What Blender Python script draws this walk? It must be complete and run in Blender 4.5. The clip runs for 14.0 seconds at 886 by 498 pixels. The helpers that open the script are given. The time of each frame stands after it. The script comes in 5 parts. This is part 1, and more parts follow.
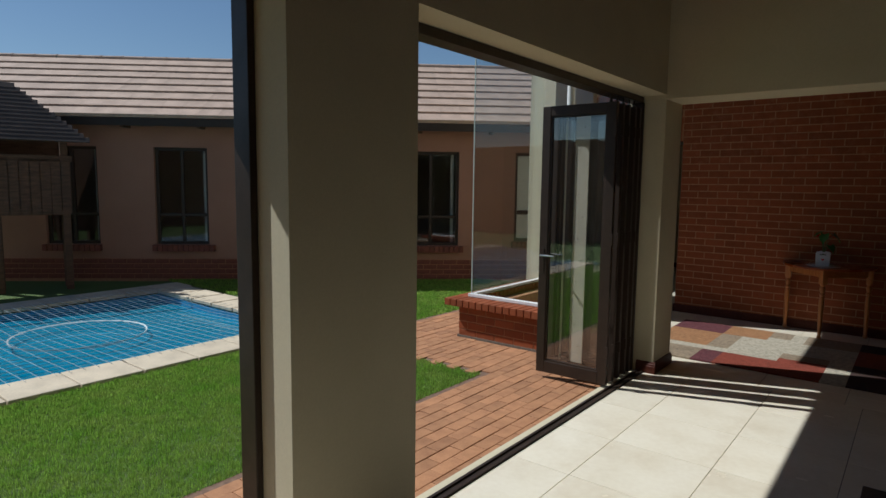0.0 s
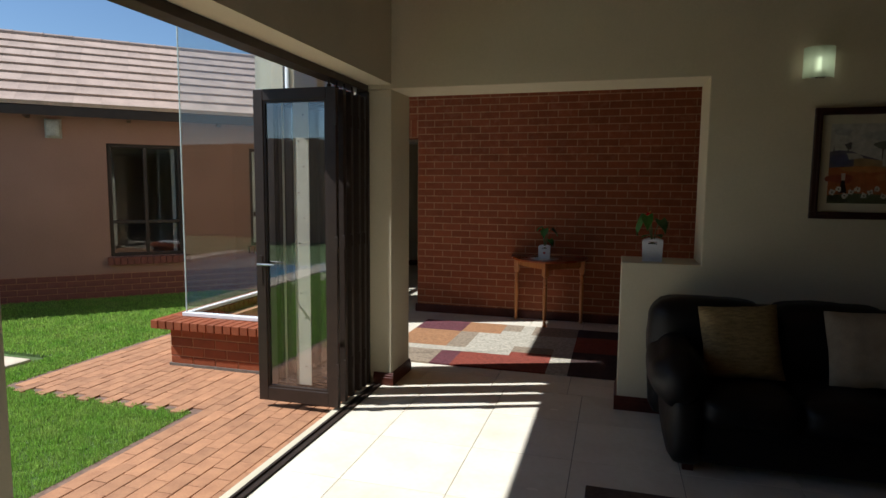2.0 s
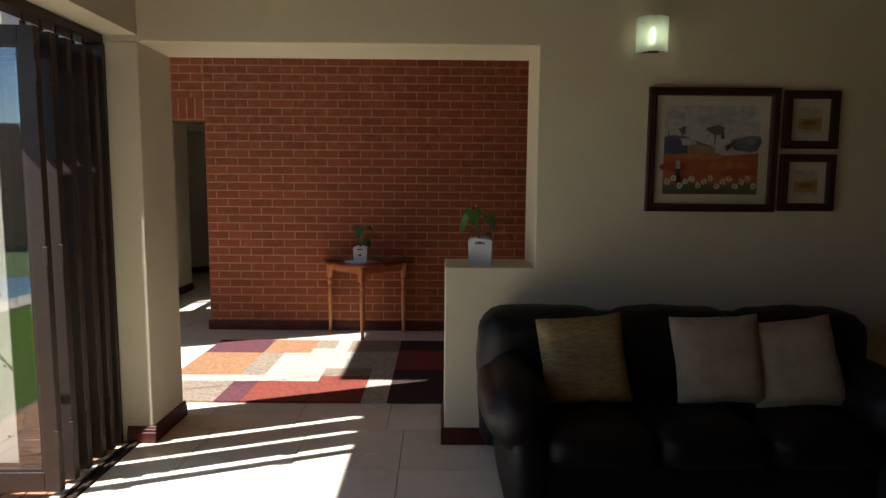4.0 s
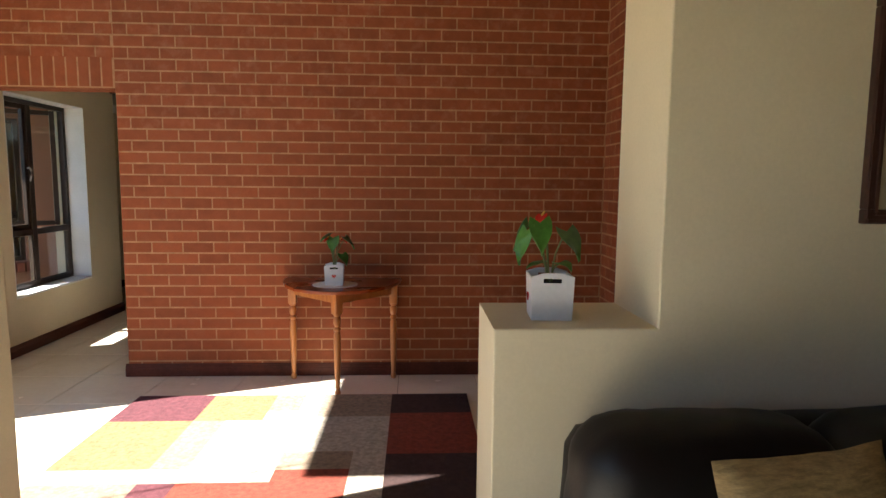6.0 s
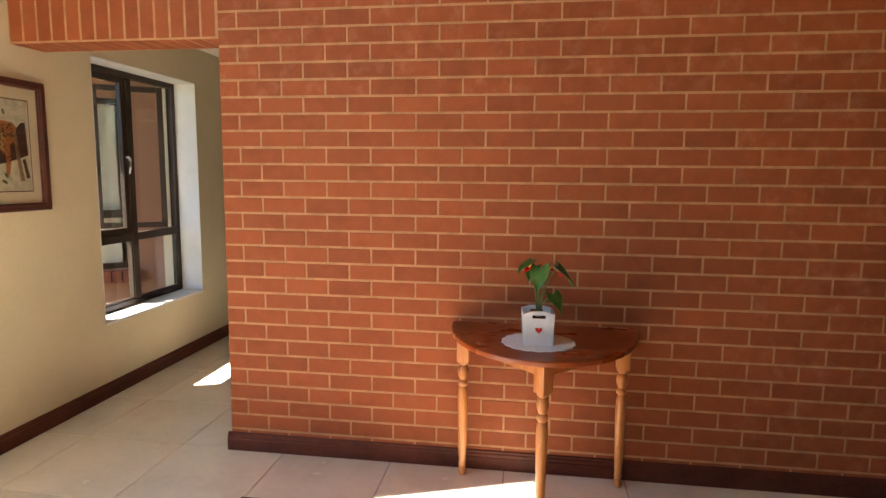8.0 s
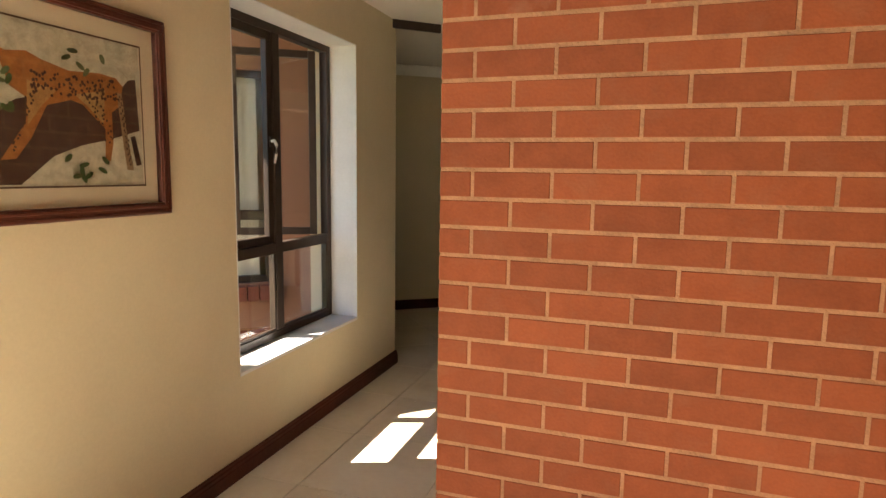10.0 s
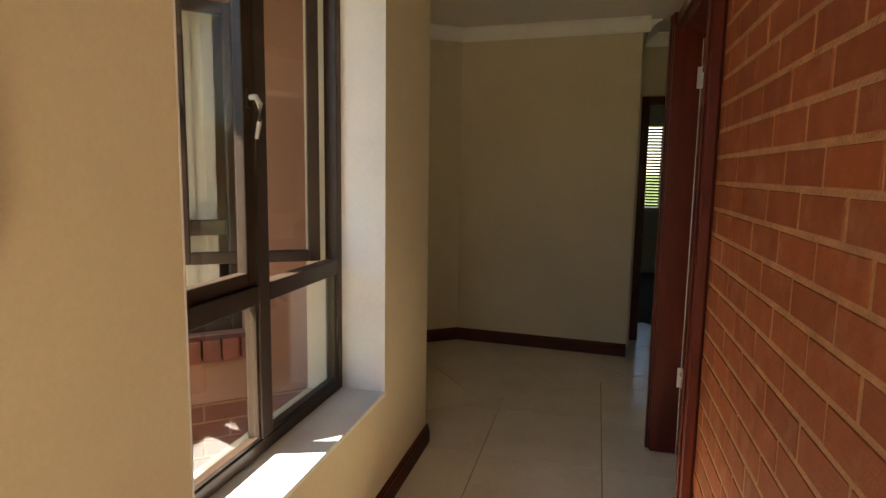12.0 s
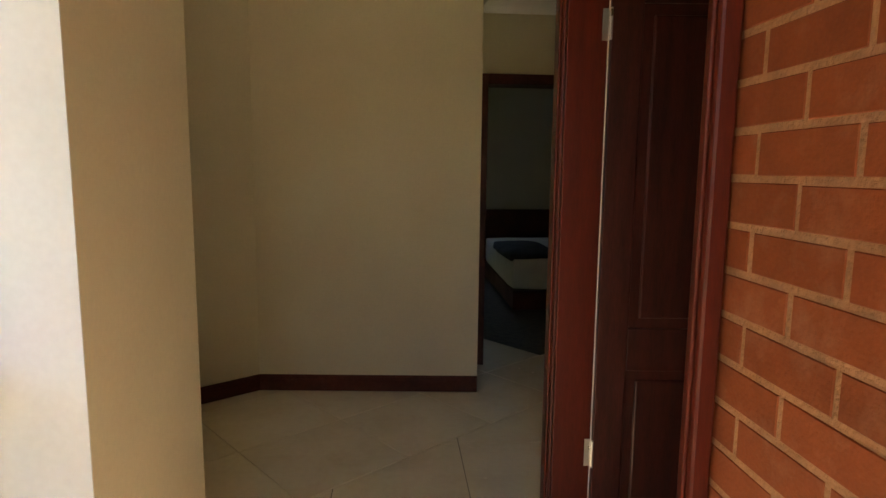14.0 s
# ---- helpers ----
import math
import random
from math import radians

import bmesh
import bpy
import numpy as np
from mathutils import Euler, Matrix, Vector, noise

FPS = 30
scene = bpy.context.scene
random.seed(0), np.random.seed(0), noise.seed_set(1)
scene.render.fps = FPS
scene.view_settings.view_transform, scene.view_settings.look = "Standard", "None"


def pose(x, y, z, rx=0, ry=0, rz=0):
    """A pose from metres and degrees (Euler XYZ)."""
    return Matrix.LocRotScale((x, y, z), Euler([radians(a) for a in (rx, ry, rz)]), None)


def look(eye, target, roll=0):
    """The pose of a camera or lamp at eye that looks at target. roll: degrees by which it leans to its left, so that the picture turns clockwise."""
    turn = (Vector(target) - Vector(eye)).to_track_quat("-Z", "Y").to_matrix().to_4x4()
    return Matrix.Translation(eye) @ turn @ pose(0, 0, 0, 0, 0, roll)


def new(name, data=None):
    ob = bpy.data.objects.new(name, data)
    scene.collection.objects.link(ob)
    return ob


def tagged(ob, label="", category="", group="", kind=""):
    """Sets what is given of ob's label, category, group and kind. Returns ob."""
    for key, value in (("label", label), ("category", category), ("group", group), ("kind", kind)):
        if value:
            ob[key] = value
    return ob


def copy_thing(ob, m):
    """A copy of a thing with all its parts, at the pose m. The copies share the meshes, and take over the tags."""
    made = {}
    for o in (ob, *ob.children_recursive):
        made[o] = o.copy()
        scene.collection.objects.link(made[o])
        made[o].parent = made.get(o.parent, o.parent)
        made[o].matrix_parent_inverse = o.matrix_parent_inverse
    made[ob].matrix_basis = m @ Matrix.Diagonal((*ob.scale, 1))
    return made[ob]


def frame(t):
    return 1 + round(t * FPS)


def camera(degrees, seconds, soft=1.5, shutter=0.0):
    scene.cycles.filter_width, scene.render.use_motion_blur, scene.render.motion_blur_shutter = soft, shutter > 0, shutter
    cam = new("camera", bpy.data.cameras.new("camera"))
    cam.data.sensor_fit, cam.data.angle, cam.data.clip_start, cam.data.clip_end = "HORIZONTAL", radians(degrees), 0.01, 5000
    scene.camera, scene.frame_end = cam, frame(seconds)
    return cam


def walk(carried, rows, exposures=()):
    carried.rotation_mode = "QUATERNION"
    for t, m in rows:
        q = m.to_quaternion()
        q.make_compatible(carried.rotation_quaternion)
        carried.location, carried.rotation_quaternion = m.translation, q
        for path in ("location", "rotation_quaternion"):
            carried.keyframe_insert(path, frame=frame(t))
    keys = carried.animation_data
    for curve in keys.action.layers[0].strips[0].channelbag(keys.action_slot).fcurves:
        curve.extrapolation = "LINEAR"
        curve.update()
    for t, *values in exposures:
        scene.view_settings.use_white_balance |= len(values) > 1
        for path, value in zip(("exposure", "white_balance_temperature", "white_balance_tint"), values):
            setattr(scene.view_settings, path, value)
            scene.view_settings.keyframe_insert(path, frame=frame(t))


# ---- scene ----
cam = camera(72.8, 14.0)
PATH = [
    (0, (0.505, -0.05, 1.604), (-0.735, 1.505, 1.392), 0.7),
    (0.5, (0.495, 0.094, 1.605), (-0.566, 1.776, 1.393), 0.8),
    (1, (0.481, 0.265, 1.604), (-0.415, 2.041, 1.396), 0.7),
    (1.5, (0.46, 0.445, 1.595), (-0.282, 2.291, 1.394), 0.6),
    (2, (0.459, 0.651, 1.58), (-0.088, 2.564, 1.378), 0.5),
    (2.5, (0.475, 0.859, 1.565), (0.108, 2.814, 1.361), 0.4),
    (3, (0.48, 1.055, 1.549), (0.236, 3.029, 1.343), 0.4),
    (3.5, (0.478, 1.286, 1.537), (0.379, 3.273, 1.34), 0.4),
    (3.7, (0.477, 1.395, 1.537), (0.437, 3.385, 1.336), 0.4),
    (5.8, (0.308, 3.044, 1.519), (0.417, 5.029, 1.303), 0.6),
    (6, (0.266, 3.229, 1.519), (0.363, 5.215, 1.302), 0.5),
    (6.5, (0.143, 3.718, 1.517), (0.204, 5.705, 1.289), 0.6),
    (7, (0.018, 4.148, 1.512), (-0.011, 6.134, 1.281), 0.5),
    (7.5, (-0.154, 4.549, 1.509), (-0.285, 6.531, 1.274), 0.6),
    (8, (-0.351, 4.921, 1.515), (-0.634, 6.886, 1.272), 0.5),
    (8.2, (-0.438, 5.048, 1.514), (-0.79, 7.003, 1.275), 0.5),
    (8.5, (-0.584, 5.251, 1.501), (-1.031, 7.186, 1.265), 0.6),
    (9, (-0.832, 5.561, 1.474), (-1.397, 7.465, 1.24), 0.5),
    (9.2, (-0.933, 5.681, 1.472), (-1.538, 7.573, 1.238), 0.6),
    (11.3, (-2.060, 7.050, 1.466), (-2.706, 8.922, 1.186), 0.8),
    (11.5, (-2.158, 7.170, 1.456), (-2.764, 9.056, 1.181), 0.9),
    (12, (-2.335, 7.452, 1.42), (-2.823, 9.375, 1.164), 0.9),
    (12.5, (-2.425, 7.745, 1.413), (-2.746, 9.703, 1.157), 0.9),
    (13, (-2.463, 8.012, 1.417), (-2.646, 9.987, 1.164), 0.6),
    (13.5, (-2.495, 8.275, 1.421), (-2.540, 10.258, 1.166), 0.5),
    (14, (-2.565, 8.582, 1.407), (-2.414, 10.558, 1.143), 0.6),
]
# seconds, stops, kelvin, tint
STOPS = ((0.0, -0.2, 5850, 6), (0.5, -0.05, 5850, 6), (1.0, 0.5, 5800, 8), (1.5, 0.5, 5750, 8), (2.5, 0.62, 5750, 8), (3.7, 1.25, 5850, 10), (5.8, 2.45, 6250, 11), (7.5, 3.12, 6800, 11), (9.2, 3.38, 7100, 12), (11.3, 2.55, 7900, 14), (12.5, 3.55, 8000, 14), (13.0, 3.8, 8000, 14), (13.5, 3.7, 8000, 14), (14.0, 3.7, 8000, 14))
walk(cam, [(t, look(eye, target, roll)) for t, eye, target, roll in PATH], STOPS)

# ---- daylight ----
SUN_AZ, SUN_EL = 20.4, 48.0      # heading of the light from +x towards +y, and height of the sun
toward = Vector((-math.cos(radians(SUN_AZ)) * math.cos(radians(SUN_EL)),
                 -math.sin(radians(SUN_AZ)) * math.cos(radians(SUN_EL)), math.sin(radians(SUN_EL))))
world = bpy.data.worlds.new("sky")
scene.world = world
world.use_nodes = True
sky = world.node_tree.nodes.new("ShaderNodeTexSky")
sky.sky_type, sky.sun_disc = "NISHITA", False
sky.sun_elevation, sky.sun_rotation = radians(SUN_EL), math.atan2(toward.x, toward.y) % (2 * math.pi)
sky.air_density, sky.dust_density, sky.ozone_density = 1.0, 0.1, 2.5
back = world.node_tree.nodes["Background"]
back.inputs["Strength"].default_value = 0.07
world.node_tree.links.new(sky.outputs[0], back.inputs[0])
sun = new("sun", bpy.data.lights.new("sun", "SUN"))
sun.data.energy, sun.data.angle, sun.data.color = 5.0, radians(0.53), (1.0, 0.965, 0.92)
sun.matrix_world = look(toward * 40, (0, 0, 0))


# ---- materials ----
def material(name, base, rough=0.6, metal=0.0, vary=0.12, scale=6.0, fine=60.0, bump=0.05, depth=0.004, jitter=0.0, tint=None,
             stretch=(1, 1, 1), spec=0.5, island=0.0, smudge=None, through_light=0.0):
    """A surface whose colour wanders at two scales, with fine relief; jitter: by object, island: by loose piece; tint: second colour; smudge: colour, strength and scale of worn patches."""
    m = bpy.data.materials.new(name)
    m.use_nodes = True
    t = m.node_tree
    n, l = t.nodes, t.links
    b = n["Principled BSDF"]
    b.inputs["Roughness"].default_value, b.inputs["Metallic"].default_value = rough, metal
    b.inputs["Specular IOR Level"].default_value = spec
    geo = n.new("ShaderNodeTexCoord")
    mapping = n.new("ShaderNodeMapping")
    mapping.inputs["Scale"].default_value = stretch
    l.new(geo.outputs["Object"], mapping.inputs[0])
    if jitter:
        info = n.new("ShaderNodeObjectInfo")
        l.new(info.outputs["Random"], mapping.inputs["Location"])
    big, small = n.new("ShaderNodeTexNoise"), n.new("ShaderNodeTexNoise")
    for node, size, detail in ((big, scale, 4.0), (small, fine, 3.0)):
        node.inputs["Scale"].default_value, node.inputs["Detail"].default_value = size, detail
        l.new(mapping.outputs[0], node.inputs["Vector"])
    mix = n.new("ShaderNodeMix")
    mix.data_type = "RGBA"
    a = np.array(base)
    c = np.array(tint) if tint else a * (1 - 2 * vary)
    mix.inputs["A"].default_value = (*np.clip(a * (1 + vary), 0, 1), 1)
    mix.inputs["B"].default_value = (*np.clip(c, 0, 1), 1)
    ramp = n.new("ShaderNodeMapRange")
    ramp.inputs["From Min"].default_value, ramp.inputs["From Max"].default_value = 0.35, 0.68
    add = n.new("ShaderNodeMath")
    add.operation = "MULTIPLY_ADD"
    add.inputs[1].default_value = 0.35
    l.new(small.outputs["Fac"], add.inputs[0])
    half = n.new("ShaderNodeMath")
    half.operation = "MULTIPLY"
    half.inputs[1].default_value = 0.65
    l.new(big.outputs["Fac"], half.inputs[0])
    l.new(half.outputs[0], add.inputs[2])
    l.new(add.outputs[0], ramp.inputs["Value"])
    l.new(ramp.outputs[0], mix.inputs["Factor"])
    colour = mix.outputs["Result"]
    if smudge:
        patch, cut, over = n.new("ShaderNodeTexNoise"), n.new("ShaderNodeMapRange"), n.new("ShaderNodeMix")
        over.data_type = "RGBA"
        patch.inputs["Scale"].default_value, patch.inputs["Detail"].default_value, patch.inputs["Roughness"].default_value = smudge[2], 6.0, 0.65
        l.new(mapping.outputs[0], patch.inputs["Vector"])
        cut.inputs["From Min"].default_value, cut.inputs["From Max"].default_value, cut.inputs["To Max"].default_value = 0.52, 0.74, smudge[1]
        l.new(patch.outputs["Fac"], cut.inputs["Value"])
        l.new(cut.outputs[0], over.inputs["Factor"])
        l.new(colour, over.inputs["A"])
        over.inputs["B"].default_value = (*smudge[0], 1)
        colour = over.outputs["Result"]
    if jitter or island:
        hsv = n.new("ShaderNodeHueSaturation")
        shift = n.new("ShaderNodeMapRange")
        amount = jitter or island
        shift.inputs["To Min"].default_value, shift.inputs["To Max"].default_value = 1 - amount, 1 + amount
        if jitter:
            l.new(info.outputs["Random"], shift.inputs["Value"])
        else:
            l.new(n.new("ShaderNodeNewGeometry").outputs["Random Per Island"], shift.inputs["Value"])
        l.new(shift.outputs[0], hsv.inputs["Value"])
        l.new(colour, hsv.inputs["Color"])
        colour = hsv.outputs[0]
    l.new(colour, b.inputs["Base Color"])
    rr = n.new("ShaderNodeMapRange")
    rr.inputs["To Min"].default_value, rr.inputs["To Max"].default_value = max(0.02, rough - 0.08), min(1, rough + 0.08)
    l.new(big.outputs["Fac"], rr.inputs["Value"])
    l.new(rr.outputs[0], b.inputs["Roughness"])
    if bump:
        bp = n.new("ShaderNodeBump")
        bp.inputs["Strength"].default_value, bp.inputs["Distance"].default_value = bump, depth
        l.new(small.outputs["Fac"], bp.inputs["Height"])
        l.new(bp.outputs[0], b.inputs["Normal"])
    if through_light:
        leafy, blend = n.new("ShaderNodeBsdfTranslucent"), n.new("ShaderNodeMixShader")
        l.new(colour, leafy.inputs["Color"])
        blend.inputs[0].default_value = through_light
        l.new(b.outputs[0], blend.inputs[1])
        l.new(leafy.outputs[0], blend.inputs[2])
        l.new(blend.outputs[0], n["Material Output"].inputs[0])
    return m


def glass(name, tint=(0.965, 0.975, 0.97), rough=0.0, gloss=0.05):
    """Thin clear glazing: see-through with a mirror reflection that grows at grazing angles."""
    m = bpy.data.materials.new(name)
    m.use_nodes = True
    n, l = m.node_tree.nodes, m.node_tree.links
    n.clear()
    out, mix = n.new("ShaderNodeOutputMaterial"), n.new("ShaderNodeMixShader")
    clear, shine, fres = n.new("ShaderNodeBsdfTransparent"), n.new("ShaderNodeBsdfGlossy"), n.new("ShaderNodeLayerWeight")
    steep, range_ = n.new("ShaderNodeMath"), n.new("ShaderNodeMapRange")
    steep.operation = "POWER"
    steep.inputs[1].default_value = 3.5
    l.new(fres.outputs["Facing"], steep.inputs[0])
    range_.inputs["To Min"].default_value, range_.inputs["To Max"].default_value = gloss, 0.85
    l.new(steep.outputs[0], range_.inputs["Value"])
    clear.inputs[0].default_value = (*tint, 1)
    shine.inputs["Roughness"].default_value = rough
    l.new(range_.outputs[0], mix.inputs[0])
    l.new(clear.outputs[0], mix.inputs[1])
    l.new(shine.outputs[0], mix.inputs[2])
    l.new(mix.outputs[0], out.inputs[0])
    return m


def glow(name, colour, strength):
    m = bpy.data.materials.new(name)
    m.use_nodes = True
    b = m.node_tree.nodes["Principled BSDF"]
    b.inputs["Base Color"].default_value = (*colour, 1)
    b.inputs["Emission Color"].default_value = (*colour, 1)
    b.inputs["Emission Strength"].default_value = strength
    return m


PLASTER = material("cream_plaster", (0.60, 0.53, 0.37), 0.75, vary=0.04, scale=1.7, fine=90, bump=0.15, depth=0.003, smudge=((0.555, 0.485, 0.32), 0.6, 2.2))
CEILING = material("ceiling_paint", (0.66, 0.63, 0.56), 0.8, vary=0.02, scale=2, bump=0.03)
# Brown for the unseen ceilings, chosen dark to cut bounced light.
CEILING_DIM = material("unseen_dim_ceiling", (0.27, 0.165, 0.085), 0.6, vary=0.15, scale=3, fine=30, bump=0.1, stretch=(6, 0.6, 1))
# Dark brown that stands in for unlit rooms and backlit slats.
SHADE_BROWN = material("shade_brown", (0.20, 0.165, 0.125), 0.8, vary=0.06, scale=3, bump=0.05)
CURTAIN = material("pale_linen", (0.46, 0.44, 0.40), 0.9, vary=0.06, scale=8, fine=90, bump=0.15)
CORNICE = material("cornice_plaster", (0.80, 0.78, 0.73), 0.7, vary=0.02, bump=0.02)
# White of the sill, slightly blue; also paints daylight on the window's sides.
SILL_DAYLIGHT = material("sill_paint_and_daylight", (0.66, 0.67, 0.67), 0.6, vary=0.04, scale=5, bump=0.05)
TILE = material("beige_floor_tile", (0.82, 0.745, 0.595), 0.24, vary=0.03, scale=3.2, fine=30, bump=0.02, depth=0.001, jitter=0.03, tint=(0.76, 0.67, 0.51), smudge=((0.64, 0.53, 0.38), 0.35, 3.5))
GROUT = material("dark_grout", (0.16, 0.13, 0.10), 0.9, vary=0.15, scale=20, bump=0.1)
BRICK = material("red_face_brick", (0.25, 0.062, 0.0185), 0.72, vary=0.10, scale=14, fine=120, bump=0.3, depth=0.004, jitter=0.13, tint=(0.215, 0.052, 0.0165), smudge=((0.33, 0.125, 0.055), 0.4, 7), spec=0.3)
BRICKS = material("red_face_brick_mass", (0.25, 0.062, 0.0185), 0.72, vary=0.10, scale=14, fine=120, bump=0.3, depth=0.004, island=0.13, tint=(0.215, 0.052, 0.0165), smudge=((0.38, 0.18, 0.10), 0.42, 9), spec=0.3)
MORTAR = material("pinkish_mortar", (0.40, 0.20, 0.098), 0.9, vary=0.14, scale=14, fine=110, bump=0.7, depth=0.006)
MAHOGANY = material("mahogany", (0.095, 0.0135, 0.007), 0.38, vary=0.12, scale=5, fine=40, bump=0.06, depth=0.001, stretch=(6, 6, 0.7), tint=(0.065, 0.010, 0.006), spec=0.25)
SKIRT = material("dark_stained_skirting", (0.095, 0.025, 0.014), 0.45, vary=0.2, scale=4, fine=40, bump=0.05, depth=0.001, spec=0.22)
ALU = material("bronze_aluminium", (0.038, 0.025, 0.018), 0.40, 0.0, vary=0.12, scale=10, bump=0.02, spec=0.32)
STEEL = material("brushed_steel", (0.62, 0.60, 0.56), 0.28, 1.0, vary=0.05, scale=12, bump=0.02)
WHITEMETAL = material("white_enamel", (0.80, 0.80, 0.78), 0.35, vary=0.02, bump=0.01)
GLASS = glass("window_glass")
DOORGLASS = glass("door_glass", gloss=0.11)
SALMON = material("salmon_plaster", (0.33, 0.17, 0.112), 0.85, vary=0.06, scale=1.5, fine=70, bump=0.25, depth=0.004)
# Dark red brick of the far wing, darkened further for its shade.
WING_BRICK_SHADE = material("wing_brick_in_shade", (0.19, 0.055, 0.033), 0.8, vary=0.15, scale=9, fine=60, bump=0.3)
PAVER = material("clay_paver", (0.40, 0.195, 0.09), 0.8, vary=0.12, scale=10, fine=90, bump=0.3, depth=0.003, jitter=0.14, tint=(0.31, 0.14, 0.065))
PAVERS = material("clay_paver_mass", (0.40, 0.195, 0.09), 0.8, vary=0.12, scale=10, fine=90, bump=0.3, depth=0.003, island=0.14, tint=(0.31, 0.14, 0.065))
SAND = material("joint_sand", (0.20, 0.12, 0.08), 0.95, vary=0.2, scale=25, bump=0.3)
GRASS = material("lawn_blades", (0.17, 0.32, 0.035), 0.7, vary=0.2, scale=4, fine=40, bump=0.0, tint=(0.33, 0.44, 0.09), island=0.5, through_light=0.45)
TURF = material("lawn_ground", (0.06, 0.11, 0.018), 0.95, vary=0.3, scale=3, fine=120, bump=0.8, depth=0.02, tint=(0.11, 0.15, 0.04))
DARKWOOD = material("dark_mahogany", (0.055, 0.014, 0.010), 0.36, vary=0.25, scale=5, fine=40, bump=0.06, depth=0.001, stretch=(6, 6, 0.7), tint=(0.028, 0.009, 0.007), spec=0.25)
DARKTILE = material("dark_roof_tile", (0.075, 0.052, 0.042), 0.85, vary=0.15, scale=4, fine=40, bump=0.2, jitter=0.1)
# Pale colour for the bright line beside the open door's hinges.
STRIP_PALE = material("hinge_gap_bright", (0.62, 0.56, 0.48), 0.6, vary=0.05, bump=0)
PALEMETAL = material("pale_handle_metal", (0.66, 0.65, 0.62), 0.35, 0.6, vary=0.04, bump=0)
TILEJ = material("roof_tile_piece", (0.45, 0.32, 0.24), 0.85, vary=0.12, scale=2.5, fine=40, bump=0.2, jitter=0.03)
ROOFTILE = material("concrete_roof_tile", (0.45, 0.32, 0.24), 0.85, vary=0.12, scale=2.5, fine=40, bump=0.2, island=0.06)
COPING = material("sandstone_coping", (0.60, 0.50, 0.36), 0.85, vary=0.10, scale=5, fine=50, bump=0.3, jitter=0.07)
POOLSIDE = material("blue_pool_plaster", (0.02, 0.27, 0.52), 0.6, vary=0.12, scale=2, fine=20, bump=0.05)
WOODDARK = material("weathered_timber", (0.12, 0.060, 0.033), 0.8, vary=0.25, scale=5, fine=40, bump=0.3, stretch=(1, 1, 6))


# ---- builders ----
def box(bm, x0, y0, z0, x1, y1, z1, bevel=0.0, m=None):
    """Adds a box to bm, its edges rounded off by bevel; m: a pose for it."""
    got = bmesh.ops.create_cube(bm, size=1.0)["verts"]
    bmesh.ops.scale(bm, vec=(x1 - x0, y1 - y0, z1 - z0), verts=got)
    bmesh.ops.translate(bm, vec=((x0 + x1) / 2, (y0 + y1) / 2, (z0 + z1) / 2), verts=got)
    if bevel:
        edges = list({e for v in got for e in v.link_edges})
        done = bmesh.ops.bevel(bm, geom=edges, offset=bevel, segments=2, profile=0.5, affect="EDGES")
        got = list({v for f in done["faces"] for v in f.verts} | {v for v in got if v.is_valid})
    if m is not None:
        bmesh.ops.transform(bm, matrix=m, verts=got)
    return bm


def boxed(*size, bevel=0.0, m=None):
    return box(bmesh.new(), *size, bevel=bevel, m=m)


def lathe(profile, segments=24, m=None):
    """A turned solid from (radius, height) pairs."""
    bm = bmesh.new()
    rings = [[bm.verts.new((r * math.cos(a), r * math.sin(a), z)) for a in np.linspace(0, 2 * math.pi, segments, endpoint=False)] for r, z in profile]
    for low, high in zip(rings, rings[1:]):
        for i in range(segments):
            bm.faces.new((low[i], low[(i + 1) % segments], high[(i + 1) % segments], high[i]))
    bm.faces.new(rings[0][::-1]), bm.faces.new(rings[-1])
    if m is not None:
        bm.transform(m)
    return bm


def prism(outline, z0, z1, bevel=0.0, m=None):
    """A solid with an outline in x, y between two heights."""
    bm = bmesh.new()
    low = [bm.verts.new((x, y, z0)) for x, y in outline]
    high = [bm.verts.new((x, y, z1)) for x, y in outline]
    k = len(outline)
    bm.faces.new(low[::-1])
    top = bm.faces.new(high)
    for i in range(k):
        bm.faces.new((low[i], low[(i + 1) % k], high[(i + 1) % k], high[i]))
    bmesh.ops.recalc_face_normals(bm, faces=bm.faces)
    if bevel:
        bmesh.ops.bevel(bm, geom=[e for e in bm.edges if abs(e.verts[0].co.z - e.verts[1].co.z) < 1e-6], offset=bevel, segments=2, profile=0.5, affect="EDGES")
    if m is not None:
        bm.transform(m)
    return bm


def tube(points, radius, sides=8):
    """A round bar along a line of points."""
    bm = bmesh.new()
    pts = [Vector(p) for p in points]
    rings = []
    for i, p in enumerate(pts):
        way = (pts[min(i + 1, len(pts) - 1)] - pts[max(i - 1, 0)]).normalized()
        q = way.to_track_quat("Z", "Y")
        r = radius[i] if isinstance(radius, (list, tuple)) else radius
        rings.append([bm.verts.new(p + q @ Vector((r * math.cos(a), r * math.sin(a), 0))) for a in np.linspace(0, 2 * math.pi, sides, endpoint=False)])
    for low, high in zip(rings, rings[1:]):
        for i in range(sides):
            bm.faces.new((low[i], low[(i + 1) % sides], high[(i + 1) % sides], high[i]))
    bm.faces.new(rings[0][::-1]), bm.faces.new(rings[-1])
    return bm


